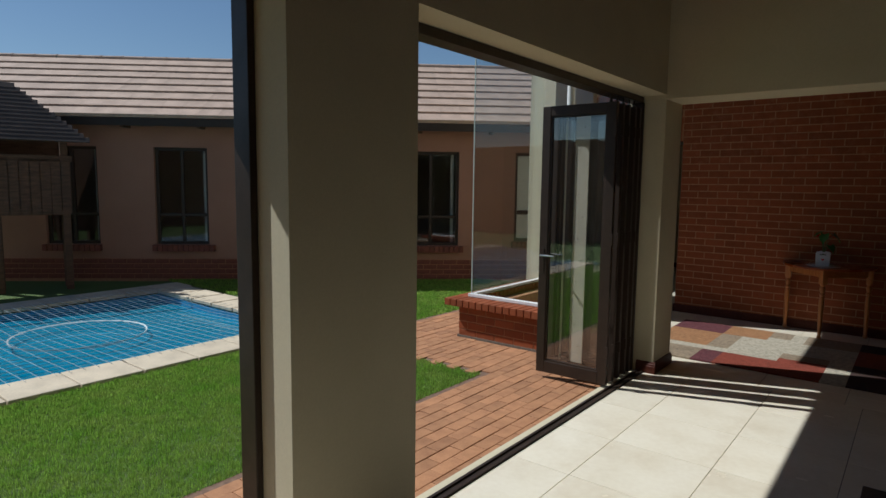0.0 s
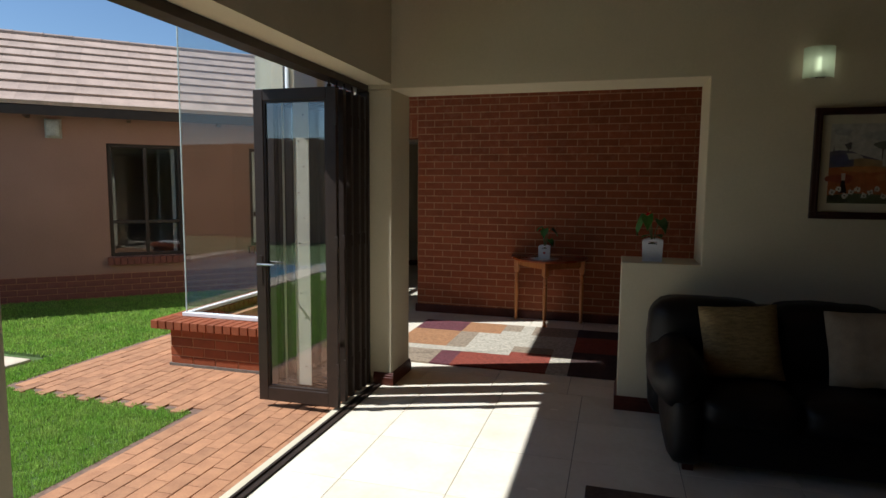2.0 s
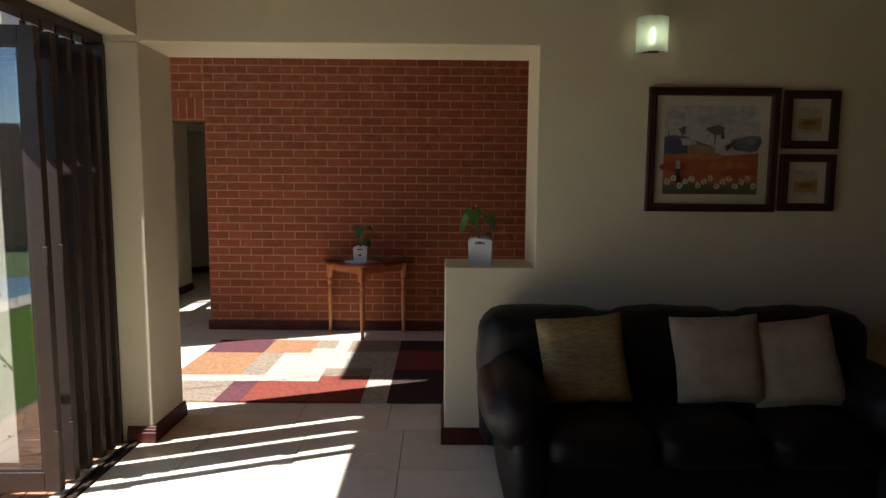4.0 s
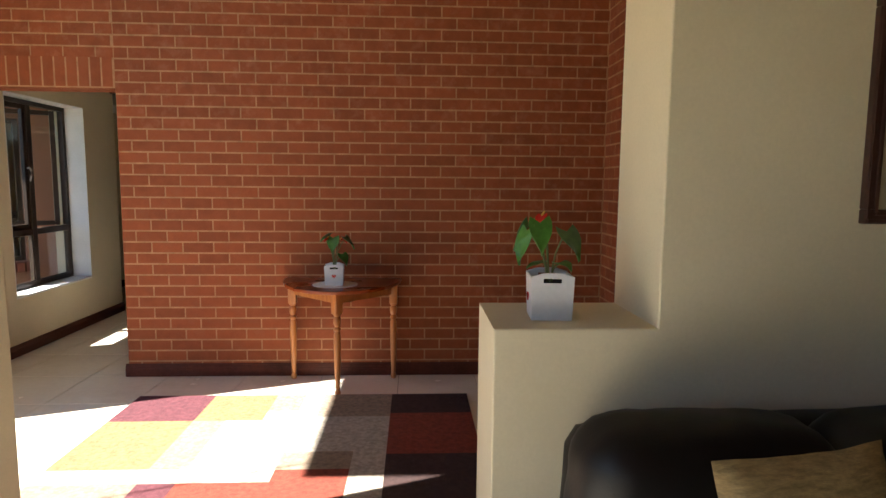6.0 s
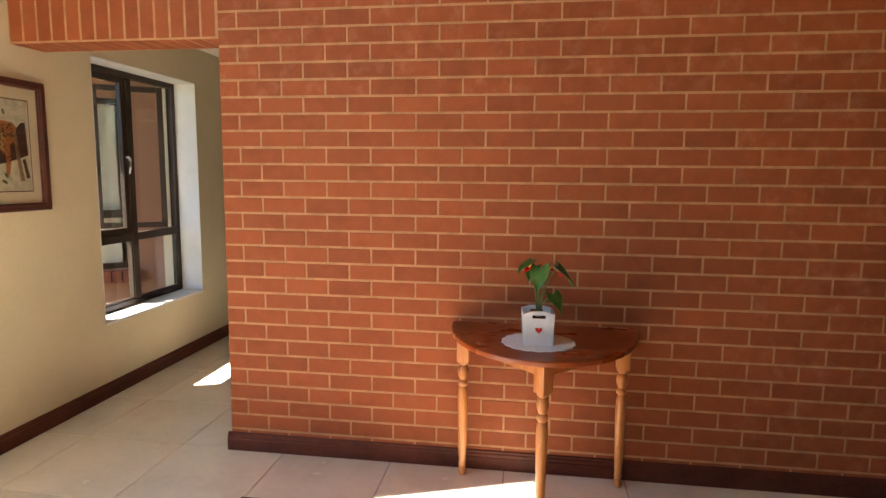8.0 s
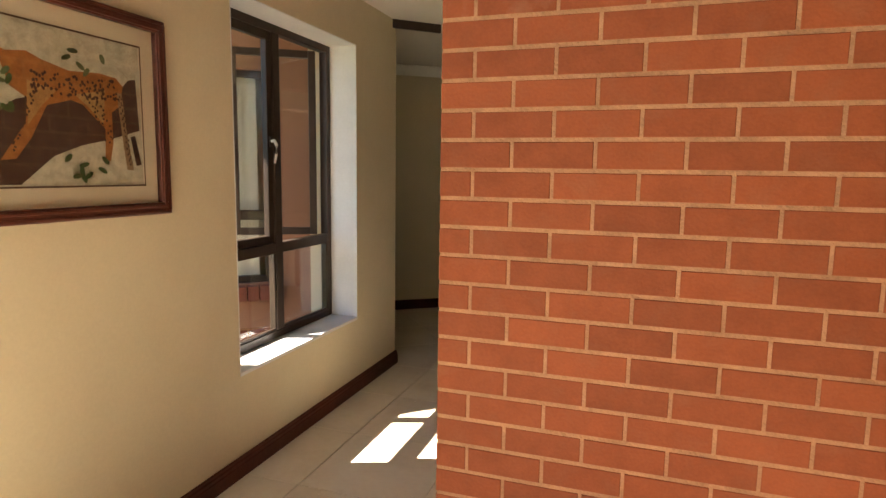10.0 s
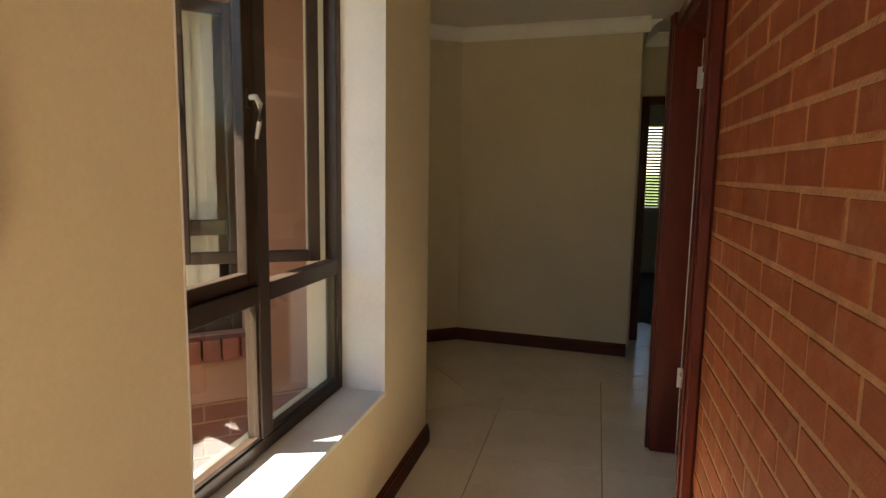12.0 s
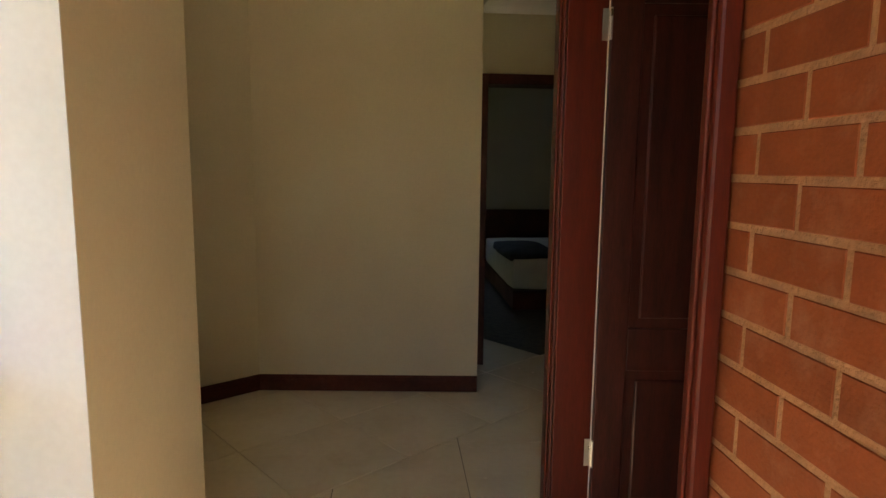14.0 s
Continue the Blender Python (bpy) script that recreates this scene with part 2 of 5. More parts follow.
def pierced(us, zs, holes, t0, t1, place):
    """A wall over the grid us by zs between the depths t0 and t1, open at the cells in holes; place turns (u, t, z) into a point."""
    bm, at = bmesh.new(), {}

    def corner(i, j, t):
        if (i, j, t) not in at:
            at[i, j, t] = bm.verts.new(place(us[i], t, zs[j]))
        return at[i, j, t]

    solid = {(i, j) for i in range(len(us) - 1) for j in range(len(zs) - 1)} - set(holes)
    for i, j in sorted(solid):
        ring = ((i, j), (i + 1, j), (i + 1, j + 1), (i, j + 1))
        for t in (t0, t1):
            bm.faces.new([corner(a, b, t) for a, b in ring])
        for k, beside in enumerate(((i, j - 1), (i + 1, j), (i, j + 1), (i - 1, j))):
            if beside not in solid:
                (a, b), (c, d) = ring[k], ring[(k + 1) % 4]
                bm.faces.new((corner(a, b, t0), corner(c, d, t0), corner(c, d, t1), corner(a, b, t1)))
    bmesh.ops.recalc_face_normals(bm, faces=bm.faces)
    return bm


def mesh_of(name, bm, mat, smooth=False):
    me = bpy.data.meshes.new(name)
    bm.to_mesh(me)
    bm.free()
    me.materials.append(mat)
    if smooth:
        me.shade_smooth()
        me.set_sharp_from_angle(angle=radians(40))
    return me


def part(name, bm, mat, parent, label="", smooth=False):
    ob = new(name, mesh_of(name, bm, mat, smooth))
    ob.parent = parent
    return tagged(ob, label)


def thing(name, label, category, m=None, group="", kind=""):
    ob = new(name)
    ob.empty_display_size = 0.1
    if m is not None:
        ob.matrix_basis = m
    return tagged(ob, label, category, group, kind)


def whole(name, bm, mat, label, category, kind="", m=None, smooth=False, group=""):
    ob = new(name, mesh_of(name, bm, mat, smooth))
    if m is not None:
        ob.matrix_basis = m
    return tagged(ob, label, category, group, kind)


def setting(name, bm, mat, label, category="", smooth=False):
    return whole(name, bm, mat, label, category or name.split("_")[0], "structure", smooth=smooth)


def laid(ob, mesh, name, m):
    """One more piece of a wall or floor, on shared mesh data."""
    p = new(name, mesh)
    p.parent = ob
    p.matrix_basis = m
    return p


# ---- structure: heights and lines of the plan ----
W_IN, W_OUT = -1.22, -1.53           # west wall of the lounge
NY0, NY1 = 5.05, 5.47                # wall between lounge and hall
BY, BX, BE = 7.90, -1.95, 9.67       # brick wall: front, end, and where its side meets the door frame
HX, HXO = -3.15, -3.50               # passage wall with the window
H_LOUNGE, H_HALL, H_PASS = 3.70, 3.80, 2.55
HEAD, HEAD_W = 2.33, 2.365           # undersides of the wide opening and of the folding doors' openings

# second opening is kept narrow out of view to let less light in
wall = pierced((-4.8, -0.3, 1.25, 1.93, NY0), (0, HEAD_W, H_LOUNGE), [(1, 0), (3, 0)], W_OUT, W_IN, lambda u, t, z: (t, u, z))
setting("wall_west", wall, PLASTER, "cream plastered wall with two folding-door openings", "wall")
column = boxed(W_OUT, NY0, 0, W_IN, NY1, HEAD, bevel=0.006)
setting("wall_column", column, PLASTER, "cream plastered column beside the folding doors", "column")
wall = prism([(0.515, 0), (7.8, 0), (7.8, H_HALL), (W_OUT, H_HALL), (W_OUT, HEAD), (1.035, HEAD), (1.035, 1.07), (0.515, 1.07)], -NY1, -NY0, 0.006, pose(0, 0, 0, 90))
setting("wall_north", wall, PLASTER, "cream plastered wall with a wide opening and a low end", "wall")
# unseen walls, pushed outward so the lounge gets less bounced light
setting("wall_south", boxed(W_OUT, -5.1, 0, 7.8, -4.8, H_LOUNGE), PLASTER, "plain cream lounge wall, unseen, set far off to dim the room", "wall")
setting("wall_east", boxed(7.8, -5.1, 0, 8.1, NY1, H_LOUNGE), PLASTER, "plain cream lounge wall, unseen, set far off to dim the room", "wall")
# ceiling out of view, browned so that less light comes back down
setting("ceiling_lounge", boxed(W_OUT, -5.1, H_LOUNGE, 8.1, NY0, H_LOUNGE + 0.2), CEILING_DIM, "unseen lounge ceiling, brown to cut bounced light", "ceiling")

# hall
setting("ceiling_hall", boxed(-3.5, NY1 - 0.25, H_HALL, 2.3, BY + 0.3, H_HALL + 0.2), CEILING_DIM, "unseen hall ceiling, brown to cut bounced light", "ceiling")
HALL_E = 1.75
setting("wall_hall_east", box(boxed(HALL_E + 0.02, NY1, 0, HALL_E + 0.4, 6.05, H_HALL), HALL_E + 0.02, 6.05, 3.10, HALL_E + 0.4, 7.50, H_HALL), PLASTER,
        "cream plastered hall wall round the entrance door", "wall")

# passage wall with its window
WY0, WY1, WZ0, WZ1 = 8.50, 9.72, 0.51, 2.26
wall = pierced((6.73, WY0, WY1, 10.35), (0, WZ0 - 0.02, WZ1, H_HALL), [(1, 1)], HXO, HX, lambda u, t, z: (t, u, z))
setting("wall_passage", wall, PLASTER, "cream plastered passage wall with a window", "wall")
setting("window_sill", boxed(HXO + 0.1, WY0 + 0.002, WZ0 - 0.02, HX + 0.004, WY1 - 0.002, WZ0, bevel=0.004), SILL_DAYLIGHT, "white painted inner window sill", "sill")

# white lining imitates daylight on the cream plaster sides of the opening
lining = boxed(HXO + 0.15, WY1 - 0.006, WZ0 + 0.001, HX + 0.001, WY1 - 0.002, WZ1 - 0.006)
box(lining, HXO + 0.15, WY0 + 0.002, WZ1 - 0.006, HX + 0.001, WY1 - 0.002, WZ1 - 0.002)
box(lining, HXO + 0.15, WY0 + 0.002, WZ0 + 0.001, HX + 0.001, WY0 + 0.006, WZ1 - 0.006)
setting("window_reveal", lining, SILL_DAYLIGHT, "window opening sides lined white to imitate daylight on plaster", "reveal")

# end of the passage: angled walls, recess with a bedroom door
CEM, CER = Vector((-3.44, 12.345)), Vector((-2.06, 12.245))
FAR = CEM + Vector((-0.80, -0.60)) * 2.6


def slab(a, b, thick, z0, z1):
    """A wall between two plan points, thickened away from the room."""
    way = (b - a).normalized()
    out = Vector((-way.y, way.x)) * thick
    return prism([tuple(a), tuple(b), tuple(b + out), tuple(a + out)], z0, z1)


wall = slab(CER, CEM, -0.25, 0, H_PASS)
setting("wall_end", wall, PLASTER, "cream plastered wall that closes the passage", "wall")
setting("wall_bend", slab(CEM, FAR, -0.25, 0, H_PASS), PLASTER, "cream plastered wall where the passage bends", "wall")
PW = Vector((-3.50, 10.72))
setting("wall_bend_inner", slab(PW + Vector((-0.737, -0.676)) * 0.42, PW + Vector((0.02, 0.0)), -0.2, 0, H_PASS), PLASTER, "cream plastered inner wall of the bend", "wall")
setting("wall_bend_close", slab(FAR, PW + Vector((-0.737, -0.676)) * 2.4, -0.2, 0, H_PASS), PLASTER, "plain cream wall", "wall")
wall = boxed(CER.x - 0.001, CER.y + 0.252, 0, CER.x + 0.035, 12.78, H_PASS)
box(wall, CER.x + 0.035, 12.78, 2.06, -1.0, 12.93, H_PASS)
box(wall, -1.15, 12.78, 0, -0.9, 12.93, 2.06)
box(wall, -2.2, 12.78, 0, CER.x + 0.035, 12.93, H_PASS)
setting("wall_recess", wall, PLASTER, "cream plastered recess round the bedroom door", "wall")
wall = boxed(-1.78, 10.665, 0, -1.70, 11.4, H_PASS)
box(wall, -1.93, BE, 2.14, -1.75, 10.72, H_PASS)
box(wall, -1.70, 11.25, 0, -0.9, 11.4, H_PASS)
box(wall, -1.05, 11.4, 0, -0.9, 12.78, H_PASS)
setting("wall_door_side", wall, PLASTER, "cream plastered wall round the open door", "wall")
setting("ceiling_passage", box(prism([(-3.5, 10.72), (-3.5, 13.0), (-4.4, 13.0), (-6.2, 11.4), (-5.4, 9.0)], H_PASS, H_PASS + 0.15), HXO, BY + 0.24, H_PASS, -0.8, 13.0, H_PASS + 0.149), CEILING, "white passage ceiling", "ceiling")

# room behind the open mahogany door and the bedroom beyond the recess
wall = boxed(0.9, BE - 0.37, 0, 1.1, 11.4, H_PASS)
box(wall, BX + 0.241, BE - 0.37, 0, 0.9, BE - 0.22, H_PASS)
box(wall, -0.9, 11.25, 0, 0.9, 11.4, H_PASS)
setting("wall_side_room", wall, PLASTER, "plain cream wall of the side room", "wall")
setting("ceiling_side_room", boxed(-0.8, BE - 0.37, H_PASS, 1.1, 11.4, H_PASS + 0.15), CEILING, "white side room ceiling", "ceiling")
BED_N = 16.6
wall = boxed(-4.2, BED_N, 0, -2.04, BED_N + 0.2, H_PASS)
box(wall, -2.04, BED_N, 0, -1.47, BED_N + 0.2, 0.95)
box(wall, -2.04, BED_N, 2.1, -1.47, BED_N + 0.2, H_PASS)
box(wall, -1.47, BED_N, 0, 1.4, BED_N + 0.2, H_PASS)
box(wall, -4.4, 12.93, 0, -4.2, BED_N, H_PASS)
box(wall, 1.2, 12.93, 0, 1.4, BED_N, H_PASS)
box(wall, -4.2, 12.93, 0, -2.2, 13.0, H_PASS)
box(wall, -0.9, 12.93, 0, 1.2, 13.0, H_PASS)
setting("wall_bedroom", wall, CEILING, "off-white bedroom walls with a window", "wall")
setting("ceiling_bedroom", boxed(-4.4, 12.93, H_PASS, 1.4, BED_N + 0.2, H_PASS + 0.15), CEILING, "white bedroom ceiling", "ceiling")


# cornices of the passage
def cornice(name, a, b):
    """A coved moulding along the top of a wall from a to b, the room on its right-hand side."""
    way = (b - a).normalized()
    side = Vector((way.y, -way.x))
    prof = [(0, 0), (0.0, -0.095), (0.012, -0.095), (0.016, -0.08), (0.03, -0.055), (0.055, -0.03), (0.08, -0.016), (0.095, -0.012), (0.095, 0)]
    bm = bmesh.new()
    ends = []
    for p in (a, b):
        ends.append([bm.verts.new((p.x + side.x * d, p.y + side.y * d, H_PASS + h - 0.002)) for d, h in prof])
    k = len(prof)
    for i in range(k):
        bm.faces.new((ends[0][i], ends[0][(i + 1) % k], ends[1][(i + 1) % k], ends[1][i]))
    bm.faces.new(ends[0][::-1]), bm.faces.new(ends[1])
    bmesh.ops.recalc_face_normals(bm, faces=bm.faces)
    setting(name, bm, CORNICE, "white coved plaster cornice", "cornice")


cornice("cornice_end", CEM, CER + Vector((0.05, -0.01)))
cornice("cornice_bend", FAR, CEM)
cornice("cornice_recess", Vector((-2.02, 12.78)), Vector((-1.05, 12.78)))
cornice("cornice_return", CER + Vector((0.036, 0.0)), Vector((-2.02, 12.78)))


# skirtings
def skirting(name, a, b, mat=SKIRT, h=0.10, t=0.018):
    """A moulded skirting board from a to b, the room on its right-hand side."""
    a, b = Vector(a), Vector(b)
    way = (b - a).normalized()
    side = Vector((way.y, -way.x))
    prof = [(0, 0), (t, 0), (t, h * 0.62), (t * 0.8, h * 0.66), (t * 0.8, h * 0.80), (t * 0.5, h * 0.86), (t * 0.45, h * 0.95), (0.002, h), (0, h)]
    bm = bmesh.new()
    ends = [[bm.verts.new((p.x + side.x * d, p.y + side.y * d, z + 0.001)) for d, z in prof] for p in (a, b)]
    k = len(prof)
    for i in range(k):
        bm.faces.new((ends[0][i], ends[0][(i + 1) % k], ends[1][(i + 1) % k], ends[1][i]))
    bm.faces.new(ends[0][::-1]), bm.faces.new(ends[1])
    bmesh.ops.recalc_face_normals(bm, faces=bm.faces)
    setting(name, bm, mat, "dark stained moulded skirting board", "skirting")


S = 0.019
skirting("baseboard_hall", (BX - S, BY), (HALL_E, BY))
skirting("baseboard_brick_side", (BX, BE), (BX, BY - S))
skirting("baseboard_return", (HALL_E, BY - S), (HALL_E, 7.50))
skirting("baseboard_passage", (HX, 6.73), (HX, 10.35 + S))
skirting("baseboard_passage_end", (HX, 10.35), (HXO, 10.35))
skirting("baseboard_end", tuple(CEM), tuple(CER))
skirting("baseboard_bend", tuple(FAR), tuple(CEM))
skirting("baseboard_column_front", (-1.37, NY0), (W_IN + S, NY0))
skirting("baseboard_column_side", (W_IN, NY0), (W_IN, NY1 + S))
skirting("baseboard_low_front", (0.515 - S, NY0), (7.8, NY0))
skirting("baseboard_low_end", (0.515, NY1), (0.515, NY0))
skirting("baseboard_pier", (W_IN, 1.25), (W_IN, 1.93))

# brick wall core, lintel core
core = boxed(BX + 0.002, BY + 0.002, 0, HALL_E + 0.42, BY + 0.24, H_HALL)
box(core, BX + 0.002, BY + 0.24, 0, BX + 0.24, BE, H_PASS)
box(core, HALL_E + 0.002, 7.50, 0, HALL_E + 0.42, BY + 0.002, H_HALL)
wall_brick = setting("wall_brick", core, MORTAR, "red face-brick feature wall with pale pink mortar joints", "brick wall")
lintel = setting("wall_lintel", boxed(HX, BY + 0.002, 2.202, BX + 0.002, BY + 0.24, H_HALL), MORTAR, "red brick lintel with a soldier course over the passage", "lintel")

# slab under all floors
setting("floor", box(boxed(-3.36, 5.06, -0.25, 8.1, 17.0, -0.006), -1.43, -5.1, -0.25, 8.1, 5.06, -0.006), GROUT, "floor slab with beige tiles", "floor")
setting("floor_bend", prism([(-3.36, 10.2), (-3.36, 13.2), (-6.2, 11.2), (-6.2, 8.2)], -0.25, -0.006), GROUT, "tiled floor of the bend", "floor")


# ---- outdoors ----
GZ = -0.03
TU, TN = Vector((0.737, 0.676)), Vector((0.676, -0.737))      # along the far wing, and out of its face
F0 = Vector((-5.477, 8.558))


WING = Matrix(((TU.x, TN.x, 0, F0.x), (TU.y, TN.y, 0, F0.y), (0, 0, 1, 0), (0, 0, 0, 1)))
WING_M = WING @ Matrix.Diagonal((1, -1, 1, 1))     # x along the face, y into the house


def ground_sheet():
    bm = bmesh.new()
    pool = (-8.40, -5.12, -3.2, 4.25)
    xs, ys = [-900, -60, pool[0], pool[1], -3.35, 60, 900], [-900, -60, pool[2], pool[3], 60, 900]
    vs = [[bm.verts.new((x, y, GZ - 0.045)) for y in ys] for x in xs]
    for i in range(len(xs) - 1):
        for j in range(len(ys) - 1):
            if (i, j) == (2, 2):
                continue
            bm.faces.new((vs[i][j], vs[i + 1][j], vs[i + 1][j + 1], vs[i][j + 1]))
    return bm


whole("ground", ground_sheet(), TURF, "grassy ground of the garden", "ground", "structure")

# pool
basin = bmesh.new()
PX0, PX1, PY0, PY1 = -8.40, -5.12, -3.2, 4.25
box(basin, PX0 - 0.2, PY0 - 0.2, -1.6, PX1 + 0.2, PY1 + 0.2, -1.45)
for a in ((PX0 - 0.2, PY0 - 0.2, PX0, PY1 + 0.2), (PX1, PY0 - 0.2, PX1 + 0.2, PY1 + 0.2), (PX0, PY0 - 0.2, PX1, PY0), (PX0, PY1, PX1, PY1 + 0.2)):
    box(basin, a[0], a[1], -1.45, a[2], a[3], GZ - 0.05)
pool = thing("swimming_pool", "blue swimming pool under a safety net, sandstone edge", "pool", pose(0, 0, 0))
part("basin", basin, POOLSIDE, pool, "blue plastered basin")
water_mat = bpy.data.materials.new("pool_water")
water_mat.use_nodes = True
_b = water_mat.node_tree.nodes["Principled BSDF"]
_b.inputs["Base Color"].default_value = (0.015, 0.24, 0.48, 1)
_b.inputs["Roughness"].default_value = 0.06
_w = water_mat.node_tree.nodes.new("ShaderNodeTexNoise")
_w.inputs["Scale"].default_value = 3.0
_k = water_mat.node_tree.nodes.new("ShaderNodeBump")
_k.inputs["Strength"].default_value, _k.inputs["Distance"].default_value = 0.25, 0.03
water_mat.node_tree.links.new(_w.outputs["Fac"], _k.inputs["Height"])
water_mat.node_tree.links.new(_k.outputs[0], _b.inputs["Normal"])
_c = water_mat.node_tree.nodes.new("ShaderNodeTexNoise")
_c.inputs["Scale"].default_value = 0.8
_m = water_mat.node_tree.nodes.new("ShaderNodeMix")
_m.data_type = "RGBA"
_m.inputs["A"].default_value, _m.inputs["B"].default_value = (0.006, 0.15, 0.27, 1), (0.018, 0.29, 0.44, 1)
water_mat.node_tree.links.new(_c.outputs["Fac"], _m.inputs["Factor"])
water_mat.node_tree.links.new(_m.outputs["Result"], _b.inputs["Base Color"])
part("water", boxed(PX0, PY0, -0.30, PX1, PY1, -0.16), water_mat, pool, "clear blue water")
ROPE = material("white_net_cord", (0.62, 0.66, 0.66), 0.8, vary=0.05, bump=0)
net = bmesh.new()


def cord(bm, a, b, r=0.0028):
    a, b = Vector(a), Vector(b)
    q = (b - a).normalized().to_track_quat("Z", "Y")
    ring = [q @ Vector((r * math.cos(t), r * math.sin(t), 0)) for t in (0, 2.094, 4.189)]
    va, vb = [bm.verts.new(a + o) for o in ring], [bm.verts.new(b + o) for o in ring]
    for i in range(3):
        bm.faces.new((va[i], va[(i + 1) % 3], vb[(i + 1) % 3], vb[i]))


for y in np.arange(PY0, PY1, 0.11):
    cord(net, (PX0 - 0.1, y, GZ + 0.02), ((PX0 + PX1) / 2, y + 0.05, -0.09))
    cord(net, ((PX0 + PX1) / 2, y + 0.05, -0.09), (PX1 + 0.1, y, GZ + 0.02))
for x in np.arange(PX0, PX1, 0.13):
    cord(net, (x, PY0, -0.08), (x, PY1 - 0.9, -0.08), 0.003)
    cord(net, (x, PY1 - 0.9, -0.08), (x, PY1 + 0.1, GZ + 0.02), 0.003)
for i in range(40):
    a, b = 2 * math.pi * i / 40, 2 * math.pi * (i + 1) / 40
    cord(net, (-6.67 + 0.66 * math.cos(a), 2.54 + 0.66 * math.sin(a), -0.085), (-6.67 + 0.66 * math.cos(b), 2.54 + 0.66 * math.sin(b), -0.085), 0.010)
tagged(part("safety_net", net, ROPE, pool, "white cord safety net with a ring"), kind="stuff")
stone = mesh_of("coping_stone", boxed(-0.235, -0.245, -0.05, 0.235, 0.245, 0.0, bevel=0.01), COPING)
edge = thing("pool_edge", "pale sandstone coping round the pool", "coping", pose(0, 0, 0), kind="structure")
for y in np.arange(PY0, PY1 + 0.3, 0.5):
    laid(edge, stone, "coping_stone", pose(PX1 + 0.235, y + 0.25, GZ + 0.012 + random.uniform(0, 0.004), 0, 0, random.uniform(-0.6, 0.6)))
    laid(edge, stone, "coping_stone", pose(PX0 - 0.235, y + 0.25, GZ + 0.012 + random.uniform(0, 0.004), 0, 0, random.uniform(-0.6, 0.6)))
for x in np.arange(PX0, PX1, 0.5):
    laid(edge, stone, "coping_stone", pose(x + 0.25, PY1 + 0.235, GZ + 0.013 + random.uniform(0, 0.004), 0, 0, random.uniform(-0.6, 0.6)))

# far wing of the house
house = thing("house_wing", "single-storey wing with salmon plaster and a tiled roof", "house", kind="structure")
U0, U1 = -9.5, 2.66
LENGTHS = ((-7.30, -6.44), (-5.53, -4.66), (-1.40, -0.43), (0.55, 2.07))     # windows along the face
edges = [U0] + [u for span in LENGTHS for u in span] + [U1]
w = pierced(edges, (GZ, 0.55, 0.64, 2.17, 2.62), [(2 * k + 1, j) for k, span in enumerate(LENGTHS) for j in ((2,) if span[0] > 0 else (1, 2))], 0, 0.22, lambda u, t, z: WING_M @ Vector((u, t, z)))
part("wall", w, SALMON, house)
w = boxed(U0, -0.025, GZ - 0.05, U1, 0.0, 0.31, m=WING_M)
bmesh.ops.recalc_face_normals(w, faces=w.faces)
part("plinth", w, MORTAR, house, "mortar bed of the brick plinth")
# room walls coloured dark for the lack of light behind the windows
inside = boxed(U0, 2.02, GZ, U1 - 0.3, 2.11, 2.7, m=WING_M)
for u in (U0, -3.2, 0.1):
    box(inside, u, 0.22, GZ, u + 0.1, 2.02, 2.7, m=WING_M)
part("room_wall", inside, SHADE_BROWN, house)
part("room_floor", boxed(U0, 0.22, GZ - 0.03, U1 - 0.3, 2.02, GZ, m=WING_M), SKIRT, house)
roof = bmesh.new()
N_COURSE, RISE = 8, 0.53
roof_tile = mesh_of("roof_tile", boxed(0, 0, 0, 0.3297, 0.42, 0.056, bevel=0.0015), TILEJ)
for k in range(N_COURSE):
    d0 = -0.29 + k * 0.32
    z0 = 2.60 + (d0 + 0.29) * RISE
    u = U0 - 0.5
    while u < U1 + 0.6:
        j = 0.0012 * random.random()
        a = Matrix.Translation((0, d0, z0 + 0.02 + j)) @ Matrix.Rotation(math.atan(RISE) - 0.085, 4, "X")
        if -7.0 < u < 1.6:
            laid(house, roof_tile, "roof_tile", WING_M @ a @ Matrix.Translation((u, 0, 0)))
        else:
            box(roof, u, 0, 0, u + 0.3297, 0.42, 0.056, m=WING_M @ a)
        u += 0.33
bmesh.ops.recalc_face_normals(roof, faces=roof.faces)
tagged(part("roof", roof, ROOFTILE, house, "overlapping flat concrete roof tiles"), kind="stuff")
deck = bmesh.new()
a = Matrix.Translation((0, -0.27, 2.57)) @ Matrix.Rotation(math.atan(RISE), 4, "X")
box(deck, U0 - 0.5, 0, 0, U1 + 0.6, 2.70, 0.02, m=WING_M @ a)
box(deck, U0 - 0.5, 2.12, 2.2, U1 + 0.6, 2.2, 3.80, m=WING_M)
bmesh.ops.recalc_face_normals(deck, faces=deck.faces)
part("roof_deck", deck, WOODDARK, house)
RIDGE_D = -0.29 + N_COURSE * 0.32 + 0.07
RIDGE_Z = 2.60 + (RIDGE_D + 0.29) * RISE + 0.025
ridge_tile = mesh_of("ridge_tile", tube([(0, 0, 0), (0.40, 0, 0), (0.405, 0, 0), (0.43, 0, 0)], [0.062, 0.064, 0.069, 0.069], 12), TILEJ)
for i in range(int((U1 - U0 + 1) / 0.42)):
    laid(house, ridge_tile, "ridge_tile", WING_M @ pose(U0 - 0.4 + 0.42 * i, RIDGE_D, RIDGE_Z))
# fascia takes dark bronze to stand in for the shadow at the eave
part("fascia", boxed(U0 - 0.5, -0.30, 2.49, U1 + 0.6, -0.28, 2.61, m=WING_M), ALU, house)
